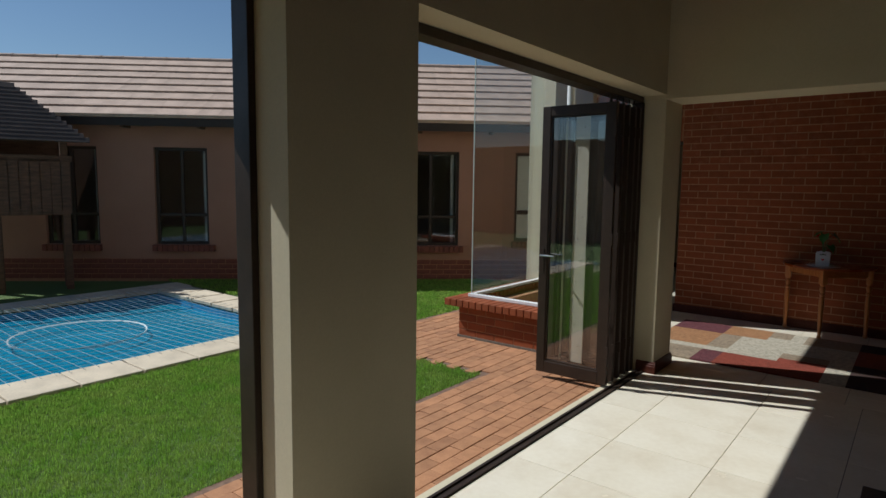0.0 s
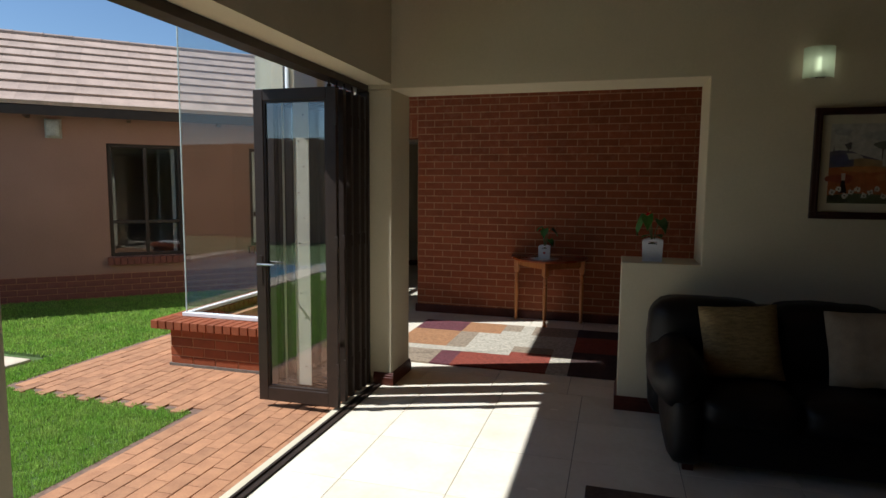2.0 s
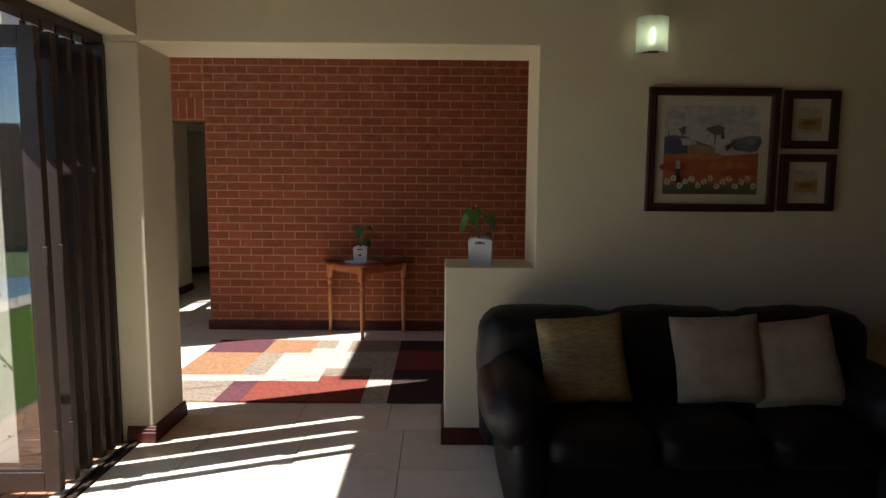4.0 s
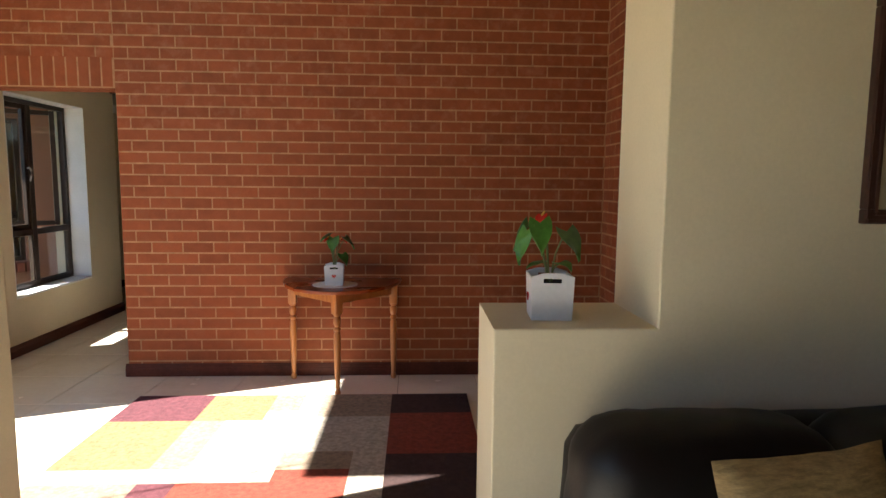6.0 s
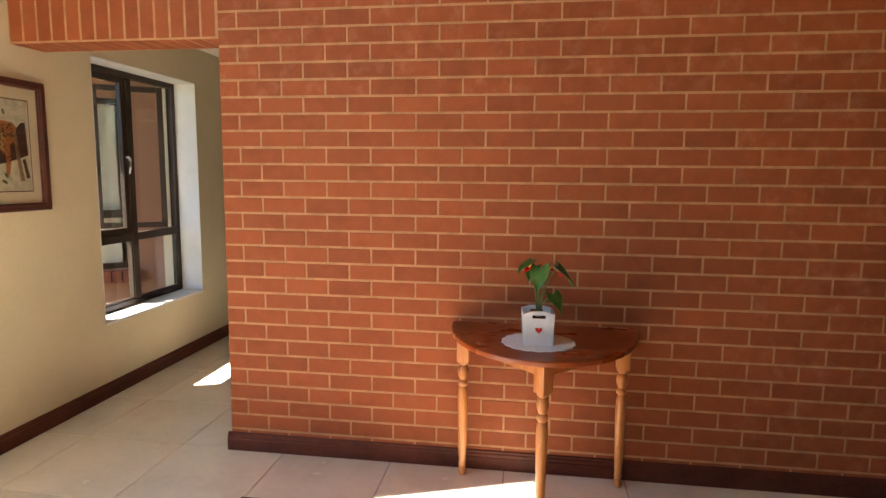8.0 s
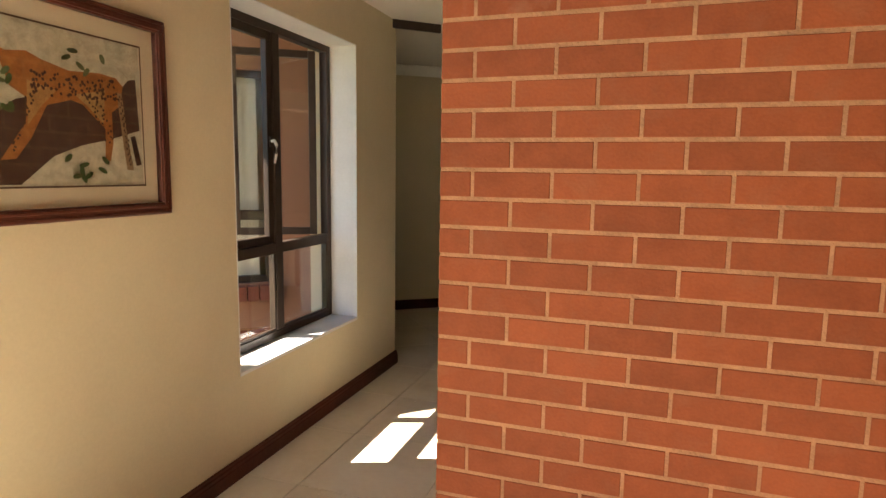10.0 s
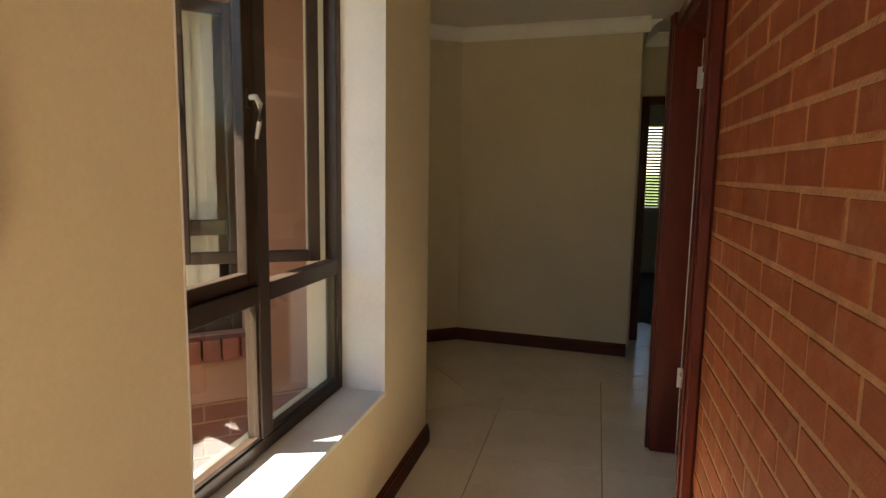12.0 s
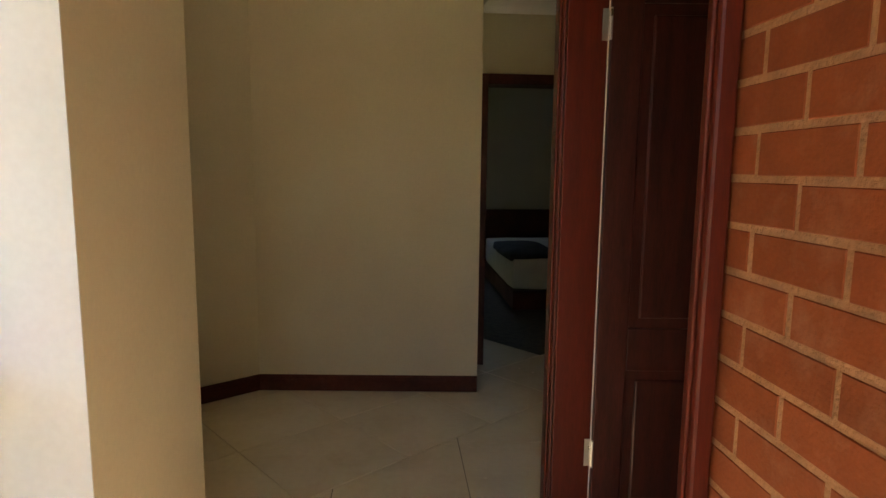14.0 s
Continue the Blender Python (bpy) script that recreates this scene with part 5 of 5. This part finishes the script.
PURPLE, ORANGE, TAUPE, IVORY, RUST, COCOA = (pile(n, c) for n, c in (("purple_pile", (0.135, 0.036, 0.042)), ("orange_pile", (0.39, 0.19, 0.080)), ("taupe_pile", (0.33, 0.25, 0.165)),
                                                                       ("ivory_pile", (0.52, 0.46, 0.35)), ("rust_pile", (0.26, 0.050, 0.025)), ("cocoa_pile", (0.055, 0.026, 0.020))))
rug = thing("rug", "patchwork pile rug in ivory, rust, orange and purple on tiles", "rug", pose(0, 0, 0))
PATCHES = ((PURPLE, -1.65, 6.95, -1.12, 7.41), (ORANGE, -1.12, 6.95, -0.69, 7.41), (TAUPE, -0.69, 7.10, -0.49, 7.41), (IVORY, -0.49, 7.10, -0.36, 7.41), (TAUPE, -0.36, 7.00, 0.115, 7.41),
           (ORANGE, -1.65, 6.30, -1.12, 6.95), (TAUPE, -1.12, 6.30, -0.92, 6.95), (IVORY, -0.92, 6.30, -0.69, 6.95), (IVORY, -0.69, 6.49, -0.36, 7.10), (IVORY, -0.36, 6.49, 0.115, 7.00),
           (IVORY, -0.69, 6.30, -0.46, 6.49), (IVORY, -1.65, 6.15, -0.46, 6.30), (TAUPE, -0.46, 6.28, -0.07, 6.49), (RUST, -0.46, 6.15, -0.07, 6.28),
           (TAUPE, -1.65, 5.71, -1.11, 6.15), (PURPLE, -1.11, 5.71, -0.92, 6.15), (RUST, -0.92, 5.71, -0.07, 6.15), (IVORY, -0.07, 5.71, 0.115, 6.49),
           (COCOA, 0.115, 7.05, 0.65, 7.41), (RUST, 0.115, 6.45, 0.65, 7.05), (COCOA, 0.115, 5.71, 0.65, 6.45))
for mat_, a, b, c, d in PATCHES:
    q = boxed(a, b, 0.002, c, d, 0.016 + random.uniform(0, 0.0006), bevel=0.001)
    part("patch", q, mat_, rug)
whole("lounge_rug", boxed(0.36, 1.4, 0.001, 2.9, 3.80, 0.016, bevel=0.005), pile("brown_pile", (0.10, 0.065, 0.045)), "plain brown pile rug in front of the sofa", "rug")

# ---- bedroom ----
bed = thing("bed", "made bed with white linen and a dark headboard", "bed", pose(-1.45, 14.3, 0))
part("mattress", puffy(0, 0, 0.22, 2.0, 1.9, 0.56, 0.02, 6, 0.06), material("white_linen", (0.62, 0.60, 0.56), 0.9, vary=0.05, scale=6, bump=0.2), bed, "white linen", True)
part("headboard", boxed(-0.05, 1.92, 0, 2.05, 2.0, 0.90, bevel=0.02), SKIRT, bed)
part("base", boxed(0.02, 0.02, 0.03, 1.98, 1.9, 0.22, bevel=0.01), SKIRT, bed)
part("throw", puffy(-0.02, 0.05, 0.5, 0.5, 1.1, 0.60, 0.03, 6, 0.04, 5), material("dark_throw", (0.03, 0.03, 0.035), 0.9, vary=0.2, scale=8, bump=0.3), bed, "dark throw", True)
blind = thing("venetian_blind", "slatted blind against the light of the bedroom window", "blind", pose(-2.055, BED_N - 0.03, 0))
# slats coloured dark, as if seen against the light
slat = mesh_of("slat", boxed(0, -0.02, -0.0012, 0.60, 0.02, 0.0012, m=pose(0, 0, 0, 50)), SHADE_BROWN)
for i in range(26):
    laid(blind, slat, "slat", pose(0, 0, 0.98 + i * 0.043))

# ---- playhouse beside the pool ----
ph = thing("playhouse", "roofed timber play house with a slatted balcony", "playhouse", Matrix(((0.28, -0.96, 0, -9.70), (0.96, 0.28, 0, 3.62), (0, 0, 1, 0), (0, 0, 0, 1))))
for x in (-1.9, -0.95, -0.08):
    for y in (0.05, 0.40):
        part("post", boxed(x - 0.05, y - 0.05, GZ - 0.04, x + 0.05, y + 0.05, 2.42, bevel=0.006), WOODDARK, ph)
part("deck", boxed(-2.0, 0.0, 1.08, -0.05, 0.40, 1.16), WOODDARK, ph)
part("rail", boxed(-2.0, -0.03, 1.88, 0.02, 0.0, 1.97), WOODDARK, ph)
for x in np.arange(-1.95, 0.0, 0.13):
    part("slat", boxed(x, -0.03, 1.10, x + 0.121, -0.005, 1.92), WOODDARK, ph)
part("back_wall", boxed(-1.95, 0.38, 1.16, -0.13, 0.40, 2.42), WOODDARK, ph)
for k in range(14):
    z, d, end = 2.16 + 0.0604 * k, -0.35 + 0.0463 * k, 0.24 - 0.0675 * k
    part("roof_course", boxed(-2.7, 0, 0, end, 0.10, 0.018, bevel=0.003, m=pose(0, d, z, 50)), DARKTILE, ph, "dark roof tiles")
part("roof_back", boxed(-2.5, 0.44, 2.30, -0.75, 0.46, 2.85), WOODDARK, ph)

# coiled cable under the eave
c_ = bmesh.new()
for i in range(9):
    x, z = -2.125 + 0.026 * i, 2.545 - 0.007 * i
    box(c_, x, 4.80, z, x + 0.013, 4.848, z + 0.055, bevel=0.004)
cable = thing("coiled_cable", "striped coiled cable under the eave", "cable")
part("coil", c_, WHITEMETAL, cable)
part("rod", tube([(-2.129, 4.824, 2.598), (-2.12, 4.824, 2.572), (-1.90, 4.824, 2.513)], 0.016), ALU, cable, "dark rod inside the coil")


# ---- pieces: bricks, tiles, pavers ----
def chamfered(w, d, h, c=0.0018):
    """A brick with its face on -y, edges of the face chamfered; origin at the middle of the face."""
    bm = bmesh.new()
    back = [bm.verts.new(p) for p in ((-w / 2, d, -h / 2), (w / 2, d, -h / 2), (w / 2, d, h / 2), (-w / 2, d, h / 2))]
    mid = [bm.verts.new(p) for p in ((-w / 2, c, -h / 2), (w / 2, c, -h / 2), (w / 2, c, h / 2), (-w / 2, c, h / 2))]
    top = [bm.verts.new(p) for p in ((-w / 2 + c, 0, -h / 2 + c), (w / 2 - c, 0, -h / 2 + c), (w / 2 - c, 0, h / 2 - c), (-w / 2 + c, 0, h / 2 - c))]
    for a, b in ((back, mid), (mid, top)):
        for i in range(4):
            bm.faces.new((a[i], a[(i + 1) % 4], b[(i + 1) % 4], b[i]))
    bm.faces.new(top)
    bmesh.ops.recalc_face_normals(bm, faces=bm.faces)
    return bm


BRICK_MESH = {}


def brick_mesh(w, h=0.073, mat=BRICK):
    key = (round(w, 3), h, mat.name)
    if key not in BRICK_MESH:
        BRICK_MESH[key] = mesh_of("brick", chamfered(w, 0.02, h), mat)
    return BRICK_MESH[key]


def course(x0, x1, first):
    """Spans of bricks between x0 and x1 whose joints lie at first + n * 0.232."""
    n = math.floor((x0 - first) / 0.232)
    spans = []
    while first + n * 0.232 < x1:
        a, b = max(x0, first + n * 0.232 + 0.005), min(x1, first + (n + 1) * 0.232 - 0.005)
        if b - a > 0.02:
            spans.append((a, b))
        n += 1
    return spans


Z0 = 0.12


def joined(name, spots, parent, label, mat=BRICKS):
    """Far or high bricks as one mesh."""
    verts, faces = [], []
    for w, h, m in spots:
        c = 0.0018
        loc = [(-w / 2, 0.02, -h / 2), (w / 2, 0.02, -h / 2), (w / 2, 0.02, h / 2), (-w / 2, 0.02, h / 2), (-w / 2, c, -h / 2), (w / 2, c, -h / 2), (w / 2, c, h / 2), (-w / 2, c, h / 2),
               (-w / 2 + c, 0, -h / 2 + c), (w / 2 - c, 0, -h / 2 + c), (w / 2 - c, 0, h / 2 - c), (-w / 2 + c, 0, h / 2 - c)]
        k = len(verts)
        verts += [m @ Vector(p) for p in loc]
        faces += [(k + a, k + b, k + b + 4, k + a + 4) for a, b in ((0, 1), (1, 2), (2, 3), (3, 0), (4, 5), (5, 6), (6, 7), (7, 4))] + [(k + 8, k + 9, k + 10, k + 11)]
    me = bpy.data.meshes.new(name)
    me.from_pydata(verts, [], faces)
    me.materials.append(mat)
    ob = new(name, me)
    ob.parent = parent
    return tagged(ob, label, kind="stuff")


rest, count = [], 0
for k in range(-1, 44):
    z = Z0 + 0.085 * (k + 0.5)
    odd = k % 2
    # front of the wall: courses alternate by half a brick
    for a, b in course(BX, HALL_E - 0.002, -1.85 if odd else -1.735):
        m = pose((a + b) / 2, BY + random.uniform(-0.0008, 0.0008), z, random.uniform(-0.2, 0.2), 0, random.uniform(-0.15, 0.15))
        if z < 1.9 and -1.95 <= a < 0.5 and count < 292 and k >= 0:
            laid(wall_brick, brick_mesh(b - a), "brick", m)
            count += 1
        else:
            rest.append((b - a, 0.073, m))
    # side of the wall towards the passage
    if z < H_PASS:
        for a, b in course(BY + 0.0215, BE - 0.001, BY + 0.057 if odd else BY + 0.173):
            rest.append((b - a - random.uniform(0, 0.004), 0.073 - random.uniform(0, 0.003), pose(BX + random.uniform(-0.001, 0.001), (a + b) / 2, z, 0, random.uniform(-0.35, 0.35), -90 + random.uniform(-0.3, 0.3))))
    # short return beside the entrance door
    for a, b in course(7.50, BY - 0.003, 7.66 if odd else 7.55):
        rest.append((b - a, 0.073, pose(HALL_E, (a + b) / 2, z, 0, 0, -90)))
    # lintel
    if z > 2.45:
        for a, b in course(HX, BX - 0.006, -1.85 if odd else -1.735):
            rest.append((b - a, 0.073, pose((a + b) / 2, BY, z)))
joined("brickwork", rest, wall_brick, "courses of red face brick")
x = HX + 0.005
while x < BX - 0.02:
    laid(lintel, brick_mesh(0.073, 0.215), "brick", pose(x + 0.037, BY, 2.20 + 0.118))
    laid(lintel, brick_mesh(0.073, 0.215), "brick", pose(x + 0.037, BY + 0.12, 2.20, 90))
    x += 0.085

# floor tiles, 0.6 m square with narrow joints; the lounge and the hall are laid apart and meet under the wide opening
tile = mesh_of("tile", boxed(-0.2983, -0.2983, -0.008, 0.2983, 0.2983, 0.0, bevel=0.0015), TILE)
floor = bpy.data.objects["floor"]
bend = bpy.data.objects["floor_bend"]
JOINT, ACROSS = Vector((-2.98, 11.01, 0)), Vector((-math.sin(radians(38.5)), math.cos(radians(38.5)), 0))   # where the tiling turns
MEET = 5.26


def lay_tile(x, y, cuts):
    """A tile of the floor, trimmed along each line (a spot on it, the side to cut away) that crosses it."""
    reach = [[(Vector((x + a, y + b, 0)) - spot).dot(out) for a in (-0.3, 0.3) for b in (-0.3, 0.3)] for spot, out in cuts]
    if any(min(r) > -0.03 for r in reach):
        return
    if all(max(r) <= 0.001 for r in reach):
        laid(floor, tile, "tile", pose(x, y, 0))
        return
    bm = boxed(-0.2983, -0.2983, -0.008, 0.2983, 0.2983, 0.0, bevel=0.0015)
    for (spot, out), r in zip(cuts, reach):
        if max(r) > 0.001:
            cut = bmesh.ops.bisect_plane(bm, geom=bm.verts[:] + bm.edges[:] + bm.faces[:], plane_co=spot - out * 0.004 - Vector((x, y, 0)), plane_no=out, clear_outer=True)
            bmesh.ops.holes_fill(bm, edges=[e for e in cut["geom_cut"] if type(e) is bmesh.types.BMEdge])
    laid(floor, mesh_of("tile", bm, TILE), "tile", pose(x, y, 0))


for i in range(-3, 13):
    for j in range(-16, 2):
        lay_tile(0.265 + 0.6 * i + 0.3, 4.71 + 0.6 * j + 0.3, ((Vector((-1.302, 0, 0)), Vector((-1, 0, 0))), (Vector((0, MEET, 0)), Vector((0, 1, 0)))))
for i in range(-6, 4):
    for j in range(-4, 10):
        x, y = 0.15 + 0.6 * i + 0.3, 7.31 + 0.6 * j + 0.3
        if -3.36 < x < 5.1 and not (y > 8.3 and x > -1.0) and not (x < -1.7 and y < 5.5):
            lay_tile(x, y, ((Vector((0, MEET, 0)), Vector((0, -1, 0))), (JOINT, ACROSS)))

# tiles of the bend lie turned along the angled passage
turned = Matrix.Translation(JOINT) @ Matrix.Rotation(radians(38.5), 4, "Z")
for i in range(-6, 5):
    for j in range(0, 4):
        c = turned @ Vector((0.6 * i + 0.3, 0.6 * j + 0.3, 0))
        if -6.0 < c.x < -0.9 and c.y < 13.3:
            laid(bend, tile, "tile", turned @ pose(0.6 * i + 0.3, 0.6 * j + 0.3, 0.0))

# brick plinth of the far wing
for k in range(4):
    for a, b in course(U0, U1, U0 + (0.116 if k % 2 else 0.0)):
        laid(house, brick_mesh(b - a, mat=WING_BRICK_SHADE), "brick", WING_M @ pose((a + b) / 2, -0.033, 0.268 - 0.085 * k))

# bricks of the bay's dwarf wall: two courses and a bit, then a ledge of headers
for k in range(-1, 4):
    z = 0.0 + 0.085 * k + 0.02
    for a, b in course(-3.345, W_OUT, -3.345 + (0.116 if k % 2 else 0)):
        laid(bay, brick_mesh(b - a), "brick", pose((a + b) / 2, 5.07, z))
    for a, b in course(5.09, 6.73, 5.07 + (0 if k % 2 else 0.116)):
        laid(bay, brick_mesh(b - a), "brick", pose(-3.35, (a + b) / 2, z, 0, 0, -90))
header = mesh_of("ledge_brick", boxed(-0.0365, -0.115, -0.037, 0.0365, 0.115, 0.037, bevel=0.004), BRICK)
x = -3.48 + 0.04
while x < W_OUT - 0.03:
    laid(bay, header, "ledge_brick", pose(x, 5.095, 0.353, random.uniform(-0.5, 0.5)))
    x += 0.083
y = 5.26
while y < 6.70:
    laid(bay, header, "ledge_brick", pose(-3.365, y, 0.353, 0, 0, 90))
    y += 0.083

# clay pavers outside the doors
paver = mesh_of("paver", boxed(-0.051, -0.106, -0.03, 0.051, 0.106, 0.0, bevel=0.004), PAVER)
paving = setting("pavement", box(boxed(-2.42, -4.0, -0.25, -1.432, 5.06, GZ - 0.012), -4.24, 4.12, -0.25, -2.42, 9.0, GZ - 0.012), SAND, "sand bed of the clay brick paving", "pavement")
more = bmesh.new()
n_laid = 0
for i in range(-1, 30):
    x = -1.56 - 0.106 * i
    for j in range(62):
        y = -3.9 + 0.217 * j + (0.108 if i % 2 else 0)
        near = x > -2.40 and y < 5.0
        path = -4.20 < x and 4.18 < y < 8.9 and not (x > -3.42 and y > 5.17)
        if not (near or path):
            continue
        m = pose(x, y, GZ + random.uniform(-0.002, 0.002), random.uniform(-0.5, 0.5), random.uniform(-0.6, 0.6), random.uniform(-0.5, 0.5))
        if 1.2 < y < 6.6 and n_laid < 296:
            laid(paving, paver, "paver", m)
            n_laid += 1
        else:
            box(more, -0.051, -0.106, -0.03, 0.051, 0.106, 0.0, m=m)
tagged(part("paving", more, PAVERS, paving, "clay pavers farther off"), kind="stuff")


# lawn: uneven soil with many blades
def lawn(name, regions, blades, seed):
    rng = np.random.default_rng(seed)
    verts, faces = [], []
    area = [(c - a) * (d - b) * w for a, b, c, d, w in regions]
    for (a, b, c, d, _), share in zip(regions, area):
        n = int(blades * share / sum(area))
        xs, ys = rng.uniform(a, c, n), rng.uniform(b, d, n)
        tuft = 0.5 + 0.25 * np.sin(31 * xs + 3 * np.sin(23 * ys)) + 0.25 * np.sin(37 * ys + 4 * np.sin(19 * xs))
        hs, ws = rng.uniform(0.003, 0.016, n) + 0.026 * tuft * rng.uniform(0.5, 1, n), rng.uniform(0.0016, 0.0034, n)
        ts, ls = rng.uniform(0, 2 * math.pi, n), rng.uniform(0.0, 0.022, n)
        scale = 1.0 + 2.5 * np.clip((np.hypot(xs - 0.5, ys) - 4.0) / 4.0, 0, 1)
        for x, y, h, w, t, le, q in zip(xs, ys, hs, ws * scale, ts, ls, scale):
            k = len(verts)
            cx, cy = math.cos(t) * w, math.sin(t) * w
            verts += [(x - cx, y - cy, GZ - 0.03), (x + cx, y + cy, GZ - 0.03), (x - math.sin(t) * le, y + math.cos(t) * le, GZ - 0.012 + h)]
            faces.append((k, k + 1, k + 2))
    me = bpy.data.meshes.new(name)
    me.from_pydata(verts, [], faces)
    me.materials.append(GRASS)
    return tagged(new(name, me), "short green lawn beside the brick paving", "grass", kind="stuff")


setting("lawn_bed", box(box(boxed(-4.62, -4.0, -0.3, -2.43, 4.165, GZ - 0.016), -4.62, 4.165, -0.3, -4.24, 5.0, GZ - 0.017), -12.0, 5.0, -0.3, -4.24, 9.0, GZ - 0.018), TURF, "soil of the lawn", "lawn")
lawn("lawn", ((-4.62, 0.2, -2.415, 4.17, 1.0), (-4.62, -3.0, -2.415, 0.2, 0.35), (-4.62, 4.17, -4.22, 5.0, 0.8), (-7.4, 5.0, -4.22, 8.6, 0.35), (-10.5, 4.9, -7.4, 6.5, 0.15)), 420000, 3)
